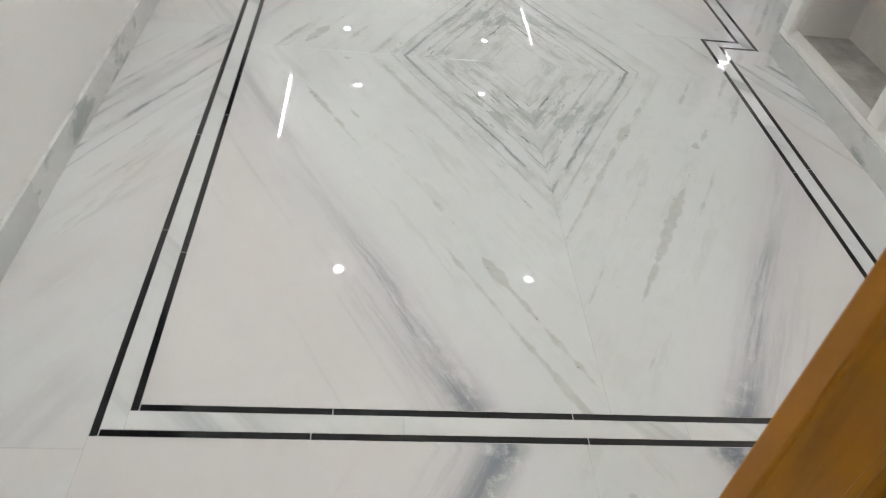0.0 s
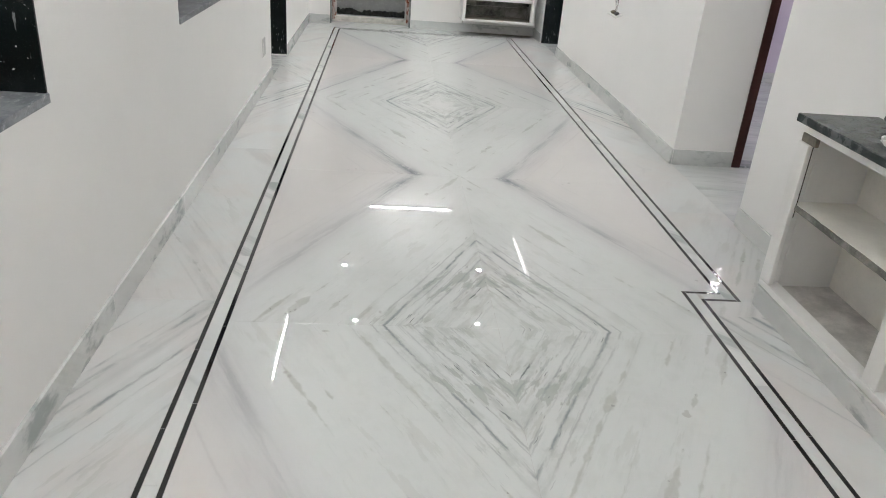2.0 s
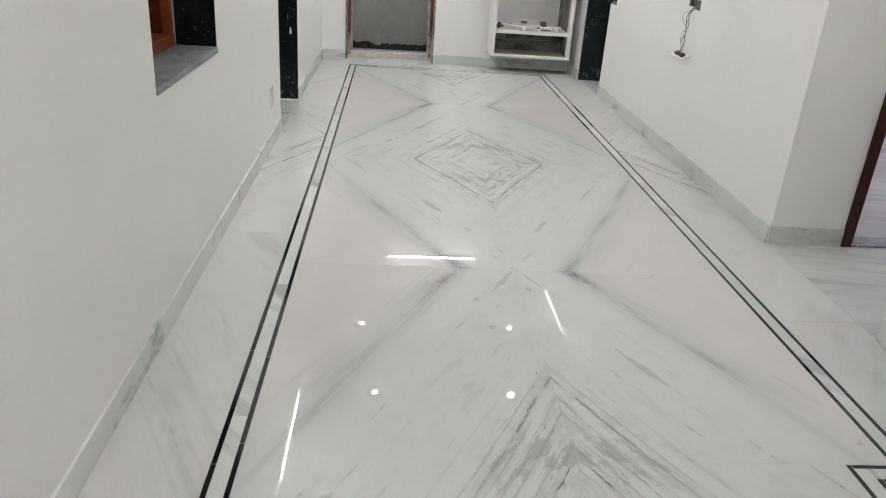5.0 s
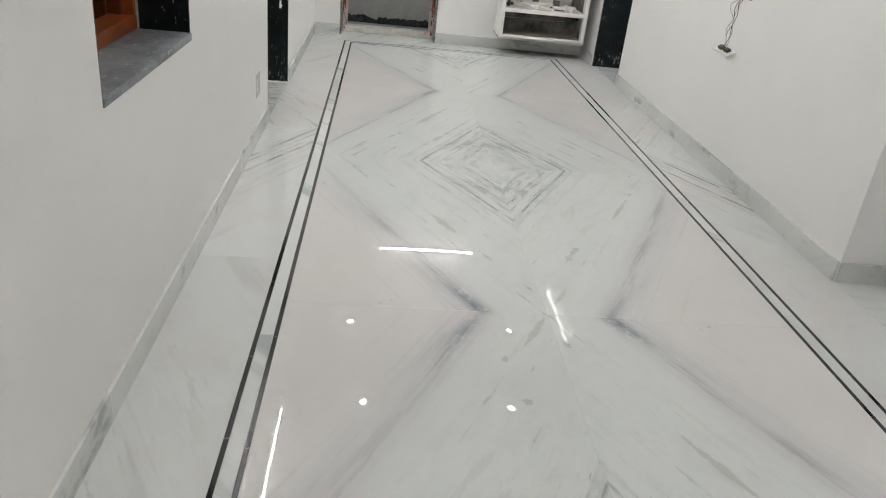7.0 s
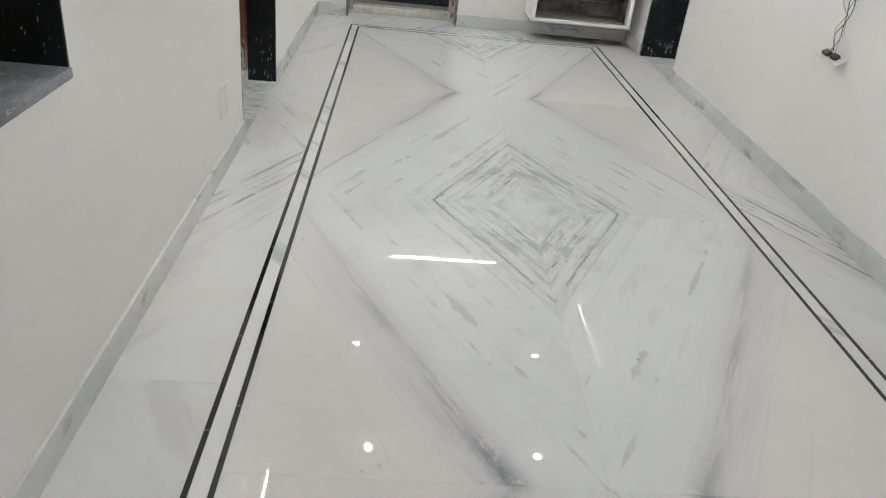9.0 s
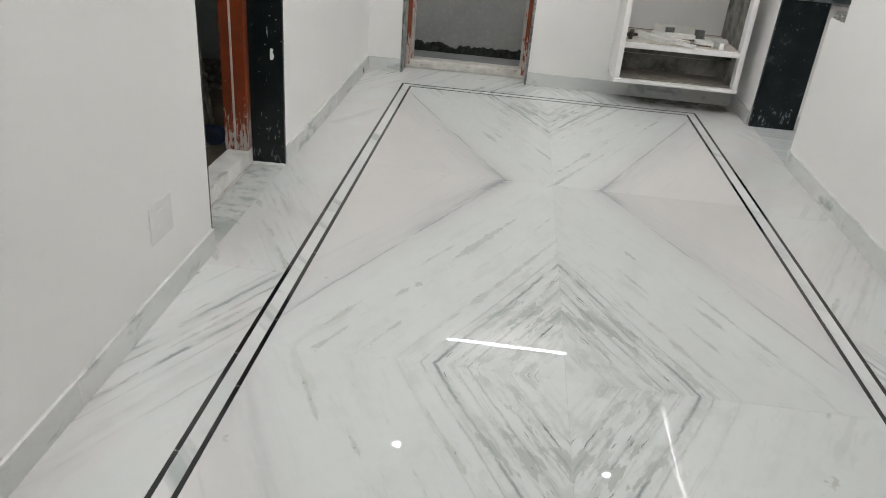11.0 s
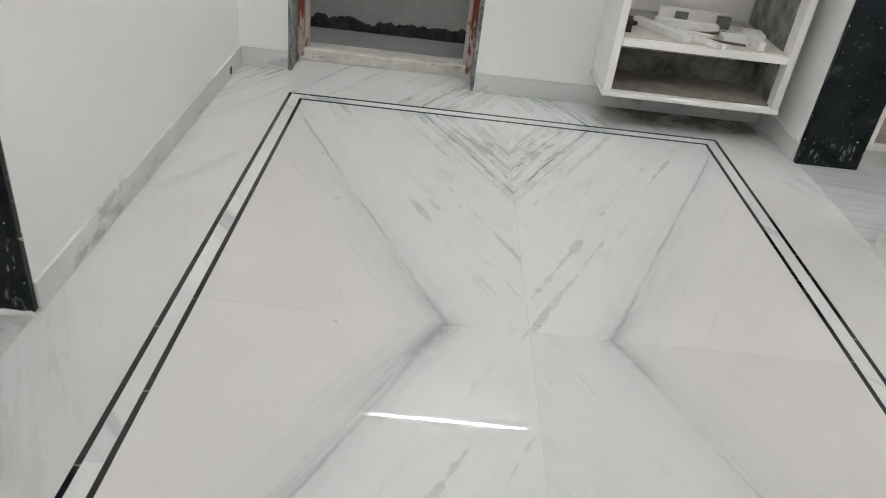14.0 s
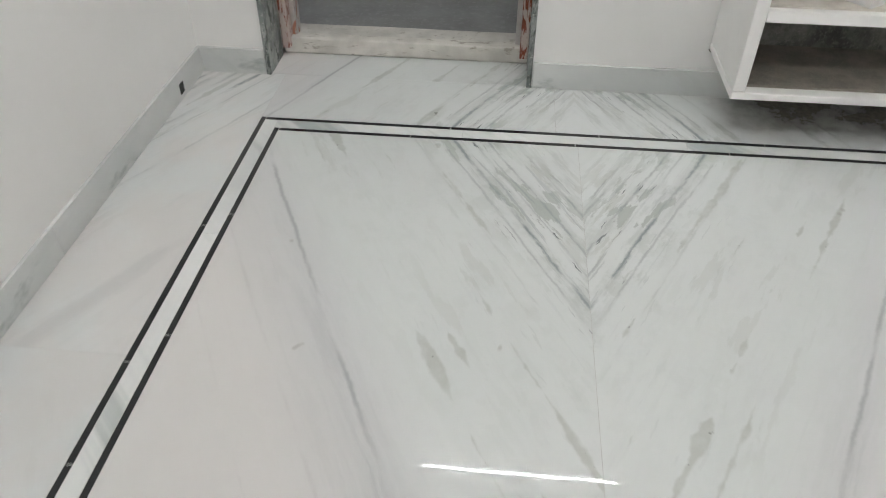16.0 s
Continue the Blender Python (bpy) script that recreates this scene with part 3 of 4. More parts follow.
# ---------------------------------------------------------------- doors and windows of the hall
def granite_lined_window(name, y0, y1):
    w = empty(name, (XL, (y0 + y1) / 2, 0.93), "wooden window in a black granite reveal with a dusty stone sill", "window", "", "structure")
    part("window_sill", roughen(rbx(XL - 0.22, XL + 0.005, y0, y1, 0.908, 0.936, r=0.002), 0.0015, 40), M_GRANITE_DUSTY, w, "dusty grey granite sill")
    for a, b in ((y0, y0 + 0.006), (y1 - 0.009, y1)):
        part("granite_jamb", bx(XL - 0.19, XL - 0.001, a, b, 0.937, 2.08), M_GRANITE, w, "black granite jamb with whitewash splashes")
    part("granite_head", bx(XL - 0.19, XL + 0.003, y0 + 0.02, y1 - 0.02, 2.06, 2.08), M_GRANITE, w)
    xa, xb = XL - 0.29, XL - 0.193
    part("window_frame", rbx(xa, xb, y0 + 0.02, y1 - 0.02, 0.938, 0.992), M_RED_WIN, w, "red-brown varnished bottom rail")
    part("window_frame", rbx(xa, xb, y0 + 0.02, y1 - 0.02, 2.0, 2.06), M_RED_WIN, w)
    mid = (y0 + y1) / 2
    for a, b in ((y0 + 0.02, y0 + 0.075), (mid - 0.022, mid + 0.022), (y1 - 0.05, y1 - 0.022)):
        part("window_post", rbx(xb - 0.045, xb - 0.002, a, b, 0.992, 2.0), M_RED_WIN, w, "red-brown varnished post")
    # rebates get a darker copy of the frame's wood to paint their shade
    part("rebate", rbx(xa, xb - 0.047, y1 - 0.062, y1 - 0.022, 0.992, 2.0, r=0.003), M_RED_DARKENED, w, "red-brown rebate painted darker for its shade")
    part("rebate", rbx(xa, xb - 0.047, mid - 0.016, mid + 0.016, 0.992, 2.0, r=0.003), M_RED_DARKENED, w)
    part("shutter_stop", rbx(xa - 0.045, xa - 0.001, y1 - 0.070, y1 - 0.022, 0.93, 2.0, r=0.004), M_RED_DARKENED, w)
    closed = part("closed_shutter", rbx(xa - 0.03, xa - 0.001, y0 + 0.03, mid - 0.01, 1.001, 1.99), M_RED_DARKENED, w, "closed dark red-brown wooden shutter")
    part("shutter_panel", rbx(xa + 0.0, xa + 0.008, y0 + 0.10, mid - 0.08, 1.08, 1.92), M_RED_WIN, closed)
    return w


for k, (a, b) in enumerate(WINDOWS):
    granite_lined_window("window_%d" % (k + 1), a, b)

# left doorway
d1 = empty("door_1", (XL, 7.65, 0), "open doorway with red-brown frame and black granite jambs", "door frame", "", "structure")
part("granite_jamb", bx(XL - 0.178, XL + 0.004, LD[1] - 0.022, LD[1], 0.012, 2.08), M_GRANITE, d1, "black granite jamb with whitewash splashes")
part("granite_jamb", roughen(bx(XL - 0.178, XL + 0.0005, LD[0] - 0.0005, LD[0] + 0.008, 0.0, 2.08), 0.0022, 30, 7), M_GRANITE, d1)
part("mortar_lump", roughen(rbx(XL - 0.17, XL + 0.0, LD[1] - 0.03, LD[1] - 0.016, -0.004, 0.013, r=0.003), 0.009, 60, 5), M_SCRAP, d1, "crumbled white mortar at the jamb's foot")
part("paint_fleck", roughen(rbx(-0.747, -0.731, LD[1] - 0.026, LD[1] - 0.021, 0.585, 0.64, r=0.002), 0.006, 60, 2), M_SCRAP, d1, "chipped white spot")
part("frame_post", rbx(XL - 0.31, XL - 0.182, LD[1] - 0.078, LD[1] - 0.004, 0.085, 2.08, r=0.005), M_RED, d1, "red-brown painted post, scraped at its foot")
part("frame_bead", bx(XL - 0.255, XL - 0.245, LD[1] - 0.083, LD[1] - 0.078, 0.085, 2.06), M_WHITE_WORN, d1, "pale groove line")
part("frame_post", rbx(XL - 0.31, XL - 0.182, LD[0] + 0.004, LD[0] + 0.07, 0.085, 2.08, r=0.005), M_RED, d1)
part("frame_head", rbx(XL - 0.31, XL - 0.182, LD[0] + 0.07, LD[1] - 0.078, 2.0, 2.08), M_RED, d1)
part("threshold", roughen(rbx(XL - 0.30, XL - 0.18, LD[0] + 0.004, LD[1] - 0.004, 0.0, 0.085, r=0.005), 0.002, 12, 3), M_SILLWHITE, d1, "white-washed wooden threshold")
part("threshold_bead", rbx(XL - 0.178, XL - 0.168, LD[0] + 0.022, LD[1] - 0.03, 0.0, 0.012, r=0.003), M_CREAM_WORN, d1)

# end doorway
d2 = empty("door_2", (0.12, YE, 0), "doorway with chipped white and orange frame and worn threshold", "door frame", "", "structure")
for s, xw in ((1, DX0), (-1, DX1)):
    a, b = sorted((xw, xw + s * 0.018))
    part("stone_edge", roughen(bx(a, b, YE - 0.012, YE + 0.17, 0, 2.08), 0.0025, 25, 7), M_GREENSTONE, d2, "grey-green stone edge with chipped whitewash")
    a, b = sorted((xw + s * 0.018, xw + s * 0.052))
    part("frame_post", rbx(a, b, YE + 0.172, YE + 0.225, 0.03, 2.08), M_RED, d2, "orange-red scraped post")
    a, b = sorted((xw + s * 0.020, xw + s * 0.072))
    part("frame_post", roughen(rbx(a, b, YE + 0.226, YE + 0.29, 0.03, 2.08), 0.0015, 20, 4), M_RED_WORN, d2, "white primed post with chipped paint")
part("frame_head", rbx(DX0 + 0.02, DX1 - 0.02, YE + 0.18, YE + 0.29, 2.02, 2.08), M_RED_WORN, d2)
part("threshold", roughen(rbx(DX0 + 0.018, DX1 - 0.018, YE + 0.195, YE + 0.25, 0.0, 0.068, r=0.006), 0.003, 14, 4), M_CREAM_WORN, d2, "worn cream painted threshold")
part("threshold_ledge", roughen(rbx(DX0 + 0.018, DX1 - 0.018, YE + 0.252, YE + 0.36, 0.0, 0.062, r=0.006), 0.003, 14, 4), M_WHITE_WORN, d2, "peeling white ledge")

# entrance door leaf, closed
d3 = empty("door_3", (1.05, 0.56, 0), "golden-brown varnished wooden door leaf with moulded panels", "door", "", "structure")
DA, DB = 0.645, 1.50
part("stile", rbx(DA, DA + 0.11, 0.544, 0.584, 0.012, 2.1, r=0.005), M_TEAK, d3)
part("stile", rbx(DB - 0.11, DB, 0.544, 0.584, 0.012, 2.1, r=0.005), M_TEAK, d3)
for z0, z1 in ((0.012, 0.18), (0.86, 0.98), (1.98, 2.1)):
    part("rail", rbx(DA + 0.11, DB - 0.11, 0.545, 0.583, z0, z1), M_TEAK, d3)
for z0, z1 in ((0.18, 0.86), (0.98, 1.98)):
    p3 = part("panel", rbx(DA + 0.11, DB - 0.11, 0.560, 0.574, z0, z1), M_TEAK, d3)
    part("raised_field", rounded(bx(DA + 0.17, DB - 0.17, 0.549, 0.560, z0 + 0.06, z1 - 0.06), 0.008, 3), M_TEAK, p3)
    for a, b in ((DA + 0.11, DA + 0.135), (DB - 0.135, DB - 0.11)):
        part("moulding", rounded(bx(a, b, 0.549, 0.5605, z0, z1), 0.005, 3), M_TEAK, p3)
part("frame_post", rbx(DB + 0.003, 1.568, 0.52, 0.62, 0, 2.15), M_TEAK, d3)
part("frame_post", rbx(-0.398, -0.33, 0.52, 0.62, 0, 2.15), M_TEAK, d3)
part("frame_head", rbx(-0.33, DB + 0.003, 0.52, 0.62, 2.1, 2.148), M_TEAK, d3)

# door frame in the side passage
d4 = empty("door_4", (3.26, 5.2, 0), "dark maroon wooden door frame with a dark sill strip", "door frame", "", "structure")
part("frame_post", rbx(2.775, 2.835, 5.148, 5.30, 0, 2.1), M_MAROON, d4)
part("frame_post", rbx(3.69, 3.75, 5.148, 5.30, 0, 2.1), M_MAROON, d4)
part("frame_head", rbx(2.775, 3.75, 5.148, 5.30, 2.1, 2.16), M_MAROON, d4)
part("threshold", rbx(2.836, 3.689, 5.155, 5.30, 0, 0.012, r=0.003), M_GRANITE_DUSTY, d4)


# ---------------------------------------------------------------- lamps
def tube_light(p, q, out, label, lit=None, gap=0.052):
    """A batten on a wall from p to q; out points away from the wall."""
    p, q, out = Vector(p), Vector(q), Vector(out)
    ax = (q - p).normalized()
    root = empty("tube_light", (p + q) / 2, label, "tube light", "tube lights on the walls")
    deep = (gap - 0.022) / 2
    c = (p + q) / 2 + out * deep
    half = Vector((abs(ax.x) * (q - p).length / 2 + abs(out.x) * deep, abs(ax.y) * (q - p).length / 2 + abs(out.y) * deep, 0.018))
    part("batten", rbx(c.x - half.x, c.x + half.x, c.y - half.y, c.y + half.y, c.z - half.z, c.z + half.z), M_PVC, root)
    part("tube", cyl(bmesh.new(), p + out * gap + ax * 0.03, q + out * gap - ax * 0.03, 0.007, 16), lit or M_TUBE, root, "glowing white tube", True)
    for e, s in ((p, 1), (q, -1)):
        part("end_cap", cyl(bmesh.new(), e + out * gap, e + out * gap + ax * 0.029 * s, 0.016, 16), M_PVC, root)


tube_light((0.18, YE, 2.56), (1.39, YE, 2.56), (0, -1, 0), "lit white tube light on the end wall")
tube_light((XL, 5.92, 2.46), (XL, 7.12, 2.46), (1, 0, 0), "lit white tube light on the white side wall, the near one added unseen", M_SIDE, 0.105)
tube_light((XR, 8.9, 2.80), (XR, 10.1, 2.80), (-1, 0, 0), "lit white tube light above the kitchen opening", M_FAINT)


def downlight(x, y, z=ZC):
    root = empty("downlight", (x, y, z), "small round recessed ceiling light, lit", "downlight", "ceiling downlights")
    bm = bmesh.new()
    a = [bm.verts.new((x + 0.055 * math.cos(t), y + 0.055 * math.sin(t), z - 0.006)) for t in np.linspace(0, 2 * math.pi, 32, endpoint=False)]
    b = [bm.verts.new((x + 0.033 * math.cos(t), y + 0.033 * math.sin(t), z - 0.010)) for t in np.linspace(0, 2 * math.pi, 32, endpoint=False)]
    c = [bm.verts.new((x + 0.057 * math.cos(t), y + 0.057 * math.sin(t), z)) for t in np.linspace(0, 2 * math.pi, 32, endpoint=False)]
    for i in range(32):
        j = (i + 1) % 32
        bm.faces.new((a[i], b[i], b[j], a[j]))
        bm.faces.new((c[i], a[i], a[j], c[j]))
    part("rim", bm, M_PVC, root)
    part("diffuser", cyl(bmesh.new(), (x, y, z - 0.009), (x, y, z - 0.002), 0.032, 32), M_SPOT, root, "glowing disc")


# last one, in the passage, is an unseen lamp added for brightness
for x, y in ((-0.1, 9.34), (1.72, 9.31), (0.1, 7.89), (1.54, 7.88), (0.03, 4.76), (1.67, 4.73), (3.3, 4.62)):
    downlight(x, y)
# unseen tube, added and placed to brighten the near end's right side
tube_light((0.85, YN, 2.6), (2.05, YN, 2.6), (0, 1, 0), "unseen tube light added above the entrance", M_SIDE)
# dim tubes added out of view to lift the two dark rooms
tube_light((XB, 5.5, 2.5), (XB, 6.7, 2.5), (-1, 0, 0), "unseen dim tube light added in the side room", M_DIM_ADDED)
tube_light((-0.4, YE + 0.3, 2.4), (0.8, YE + 0.3, 2.4), (0, 1, 0), "unseen dim tube light added in the unfinished room", M_DIM_ADDED)
# two more unseen tubes added to brighten the near half of the hall
tube_light((XL, 0.95, 2.5), (XL, 2.15, 2.5), (1, 0, 0), "lit white tube light on the white side wall, the near one added unseen", M_NEAR_ADDED)
tube_light((0.0, -1.8, 2.5), (1.2, -1.8, 2.5), (0, 1, 0), "unseen tube light added at the entrance", M_NEAR_ADDED)
# the lilac room is lit; both of its tubes are unseen additions
tube_light((3.6, 8.30, 2.5), (4.8, 8.30, 2.5), (0, -1, 0), "unseen tube light added in the lilac room")
tube_light((5.48, 6.2, 2.5), (5.48, 7.4, 2.5), (-1, 0, 0), "unseen tube light added in the lilac room")
# hidden behind the wall, added to brighten the kitchen corner
tube_light((2.9, 8.42, 2.4), (4.1, 8.42, 2.4), (0, 1, 0), "unseen tube light added in the kitchen", M_KITCHEN_ADDED)


# ---------------------------------------------------------------- low shelf counter at the right wall
CX, CY1, CY0 = 2.02, 3.17, 0.95
cab = empty("shelf_counter", (2.2, 2.1, 0), "low white open shelf counter with marble foot and dusty boards", "shelf counter")
part("plinth", bx(CX + 0.003, XR - 0.001, CY0, CY1 - 0.02, 0.0, 0.098), M_CABDIRTY, cab)
part("marble_foot", rbx(CX - 0.012, CX + 0.002, CY0, CY1 - 0.012, 0.0, 0.096, r=0.002), M_SKIRT, cab, "grey-white marble foot strip")
part("marble_foot", rbx(CX + 0.003, XR - 0.001, CY1 - 0.019, CY1 - 0.006, 0.0, 0.096, r=0.002), M_SKIRT, cab)
part("bottom_rail", rbx(CX - 0.004, CX + 0.062, CY0, CY1 - 0.003, 0.099, 0.128, r=0.003), M_CAB, cab, "white front edge")
part("bottom_board", bx(CX + 0.0625, XR - 0.001, CY0, CY1 - 0.0455, 0.099, 0.112), M_STREAKY, cab, "dusty streaked stone base board")
part("side_panel", rbx(CX + 0.0625, XR - 0.001, CY1 - 0.045, CY1, 0.099, 0.80), M_CAB, cab)
part("side_panel", rbx(CX + 0.0205, CX + 0.062, CY1 - 0.0449, CY1 - 0.0001, 0.1285, 0.80), M_CAB, cab)
# solid dark strip painted in place of the gap's shade
part("shade_strip", bx(CX + 0.018, CX + 0.0205, CY1 - 0.0815, CY1 - 0.0785, 0.45, 0.78), M_GAPSHADE, cab, "dark strip painted for the gap's shade beside the stile")
part("front_stile", rbx(CX - 0.003, CX + 0.02, CY1 - 0.078, CY1 + 0.001, 0.1285, 0.762), M_CAB, cab)
part("divider", rbx(CX, XR - 0.02, 2.31, 2.39, 0.1285, 0.80), M_CAB, cab)
part("divider", rbx(CX, XR - 0.02, 1.55, 1.63, 0.1285, 0.80), M_CAB, cab)
for a, b in ((2.391, CY1 - 0.0455), (1.631, 2.309), (CY0, 1.549)):
    part("shelf", roughen(bx(CX + 0.022, XR - 0.02, a, b, 0.485, 0.51), 0.0015, 30, 6), M_CREAM, cab, "cream board with a rough front edge")
    part("shelf_edge", roughen(bx(CX + 0.016, CX + 0.0205, a + 0.003, b - 0.003, 0.483, 0.507), 0.003, 60, 12), M_RAW, cab, "broken grey board edge")
part("back", bx(XR - 0.018, XR - 0.002, CY0, CY1 - 0.046, 0.1135, 0.80), M_CREAM, cab, "cream back board")
part("top_rail", rbx(CX, CX + 0.03, CY0, CY1 - 0.006, 0.801, 0.838, r=0.004), M_CAB, cab)
part("packing_piece", rbx(CX + 0.001, CX + 0.0195, CY1 - 0.115, CY1 - 0.012, 0.764, 0.7995, r=0.002), M_CEMENTDUST, cab, "brown wooden packing piece")
part("top_bearer", bx(CX + 0.031, XR - 0.002, CY0, CY1 - 0.006, 0.801, 0.838), M_CABDIRTY, cab)
thing("countertop", rbx(CX - 0.03, XR - 0.002, CY0, CY1 + 0.012, 0.839, 0.872, r=0.004), M_TOP, "dusty dark green-black granite counter top", "countertop")

# things lying on that counter
def metal_profile(y, lean, label):
    root = empty("metal_profile", (2.31, y, 0.873), label, "metal profile", "metal profiles on the counter")
    m = pose(2.298, y, 0.876, 18, 5, 0)
    bm = rbx(-0.012, 0.012, -0.035, 0.035, 0.0, lean, r=0.003)
    bm.transform(m)
    part("bar", bm, M_DEVICE, root)
    # pale strip on the bar's upper part paints its bright highlight
    bm = rbx(-0.014, -0.0125, -0.028, 0.028, lean * 0.42, lean * 0.98, r=0.0005)
    bm.transform(m)
    part("face", bm, M_HIGHLIGHT, root, "pale strip painted for the highlight")


metal_profile(3.05, 0.30, "dark grey metal profile leaning on the wall")
metal_profile(2.96, 0.26, "dark grey metal profile leaning on the wall")
pts = []
for i in range(90):
    t = i / 90 * 2 * math.pi * 5
    pts.append((2.12 + (0.055 + 0.008 * math.sin(i * 0.7)) * math.cos(t), 2.72 + (0.075 + 0.009 * math.sin(i * 1.3)) * math.sin(t), 0.879 + 0.016 * i / 90 + 0.003 * math.sin(i)))
coil = tube_curve("cable_coil", pts, 0.0035, M_PVC)
tagged(coil, "loose coil of white cable on the granite top", "cable")
thing("plastic_trunking", rbx(2.215, 2.24, 2.52, 2.90, 0.8725, 0.888, r=0.003), M_PVC, "white plastic trunking strip on the granite top", "trunking")

# ---------------------------------------------------------------- wall shelf on the end wall
FY = 10.13
sh = empty("wall_shelf", (1.75, 10.4, 0.19), "white open wall shelf unit with unfinished grey compartment", "wall shelf")
part("side_panel", rbx(SX0 - 0.012, SX0 + 0.03, FY, YE - 0.002, 0.217, 2.0), M_CAB, sh)
part("side_panel", rbx(SX1 - 0.04, SX1, FY, YE - 0.002, 0.217, 2.0), M_CAB, sh)
part("bottom_board", rbx(SX0 - 0.014, SX1 + 0.002, FY - 0.004, YE - 0.002, 0.190, 0.216), M_CAB, sh)
part("bottom_inside", bx(SX0 + 0.031, SX1 - 0.041, FY + 0.04, YE - 0.012, 0.2165, 0.225), M_CEMENTDUST, sh, "dusty grey-brown bottom")
part("middle_shelf", rbx(SX0 + 0.0305, SX1 - 0.0405, FY + 0.001, YE + 0.25, 0.452, 0.490), M_CAB, sh)
part("middle_shelf_top", roughen(bx(SX0 + 0.032, SX1 - 0.042, FY + 0.03, YE + 0.24, 0.4905, 0.4945), 0.0005, 30, 4), M_SHELFTOP, sh, "dusty cream shelf top")
part("top_board", rbx(SX0 + 0.0305, SX1 - 0.0405, FY + 0.001, YE + 0.25, 1.30, 1.335), M_CAB, sh)
part("back", bx(SX0 - 0.02, SX1 + 0.02, YE + 0.262, YE + 0.275, 0.4945, 2.0), M_WALL, sh, "white back")
part("raw_back", bx(SX0 + 0.031, SX1 - 0.041, YE - 0.024, YE - 0.012, 0.2255, 0.4515), M_RAW, sh, "bare cement back of the lower compartment")
part("raw_side", bx(SX1 - 0.044, SX1 - 0.0405, FY + 0.07, YE - 0.0245, 0.226, 0.451), M_RAW, sh)
part("raw_side", bx(SX1 - 0.046, SX1 - 0.0408, FY + 0.09, YE + 0.24, 0.495, 1.29), M_RAW, sh, "bare cement cheek")
part("raw_side", bx(SX0 + 0.0305, SX0 + 0.034, FY + 0.07, YE - 0.0245, 0.226, 0.451), M_RAW, sh)
# raised dark triangle that paints the shadow below the shelf's back corner
bm = bmesh.new()
lo = [bm.verts.new(p) for p in ((1.284, YE - 0.002, 0.189), (1.318, YE - 0.002, 0.150), (1.345, YE - 0.002, 0.112), (1.36, YE - 0.002, 0.189))]
bmesh.ops.extrude_face_region(bm, geom=[bm.faces.new(lo)])
bmesh.ops.translate(bm, verts=lo, vec=(0, -0.003, 0))
part("shadow_triangle", bm, M_RAW, sh, "dark triangle painted for the shadow at the corner")
part("pale_streak", roughen(bx(SX0 + 0.05, SX1 - 0.16, YE - 0.027, YE - 0.0245, 0.350, 0.353), 0.006, 16, 14), M_CREAM_WORN, sh, "thin whitish streak")
part("dark_lump", roughen(rbx(SX1 - 0.075, SX1 - 0.0465, YE - 0.20, YE - 0.10, 0.395, 0.445, r=0.006), 0.012, 30, 3), M_DARKRAW, sh, "rough dark lump")

rng = random.Random(5)


def offcut(x, y, z, l, w, h, yaw, tilt, mat, label):
    bm = rbx(-l / 2, l / 2, -w / 2, w / 2, 0, h, r=0.002)
    bm.transform(pose(x, y, z, 0, tilt, yaw))
    thing("offcut", bm, mat, label, "offcut", "", "offcuts on the wall shelf")


Z0 = 0.4955
for x, y, z, l, w, h, yaw, tilt, mat, lab in (
        (1.555, 10.325, Z0, 0.356, 0.072, 0.034, -52.6, 0, M_SCRAP, "long white board offcut lying askew"),
        (1.73, 10.47, Z0, 0.335, 0.06, 0.036, -2, 0, M_SCRAP, "long white board offcut"),
        (1.74, 10.33, Z0, 0.19, 0.038, 0.018, -20, 0, M_CREAM, "narrow cream strip of board offcut"),
        (1.76, 10.20, Z0, 0.21, 0.045, 0.022, -45, 0, M_SCRAP, "thin white board offcut"),
        (1.935, 10.30, Z0, 0.130, 0.105, 0.030, -5, 0, M_SCRAP, "short square white board offcut"),
        (2.032, 10.285, Z0, 0.22, 0.036, 0.045, -86, 0, M_SCRAP, "white board offcut standing on its edge"),
        (2.072, 10.485, Z0, 0.165, 0.125, 0.020, -6, 0, M_SCRAP, "flat white board offcut"),
        (1.385, 10.30, Z0, 0.13, 0.028, 0.055, 78, 0, M_BROWNSCRAP, "dark brown scrap of board"),
        (1.60, 10.415, Z0, 0.30, 0.022, 0.010, -38, 0, M_BROWNWOOD, "thin brown strip of board edge"),
        (1.83, 10.39, Z0, 0.24, 0.020, 0.012, 24, 0, M_BROWNWOOD, "thin brown strip of board edge"),
        (1.88, 10.245, Z0, 0.20, 0.016, 0.010, -12, 0, M_BROWNWOOD, "thin brown strip of board edge"),
        (1.41, 10.40, Z0, 0.11, 0.05, 0.020, 40, 0, M_BROWNSCRAP, "dark brown scrap of board"),
        (1.785, 10.565, Z0, 0.38, 0.022, 0.078, -3, 0, M_CREAM, "pale board standing on edge"),
        (1.945, 10.538, Z0, 0.075, 0.012, 0.068, -3, 0, M_DARKSCRAP, "dark board piece standing on edge"),
        (1.715, 10.548, Z0, 0.070, 0.012, 0.066, -3, 0, M_DARKSCRAP, "dark board piece leaning on the pale board")):
    offcut(x, y, z, l, w, h, yaw, tilt, mat, lab)

# film under the shelf: its brown stands for dust and for the shelf's shade
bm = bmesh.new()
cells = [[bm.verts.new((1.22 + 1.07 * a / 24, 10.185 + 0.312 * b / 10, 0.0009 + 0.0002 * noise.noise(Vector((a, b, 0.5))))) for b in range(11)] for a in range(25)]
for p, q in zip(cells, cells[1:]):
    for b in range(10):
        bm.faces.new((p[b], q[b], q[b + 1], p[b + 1]))
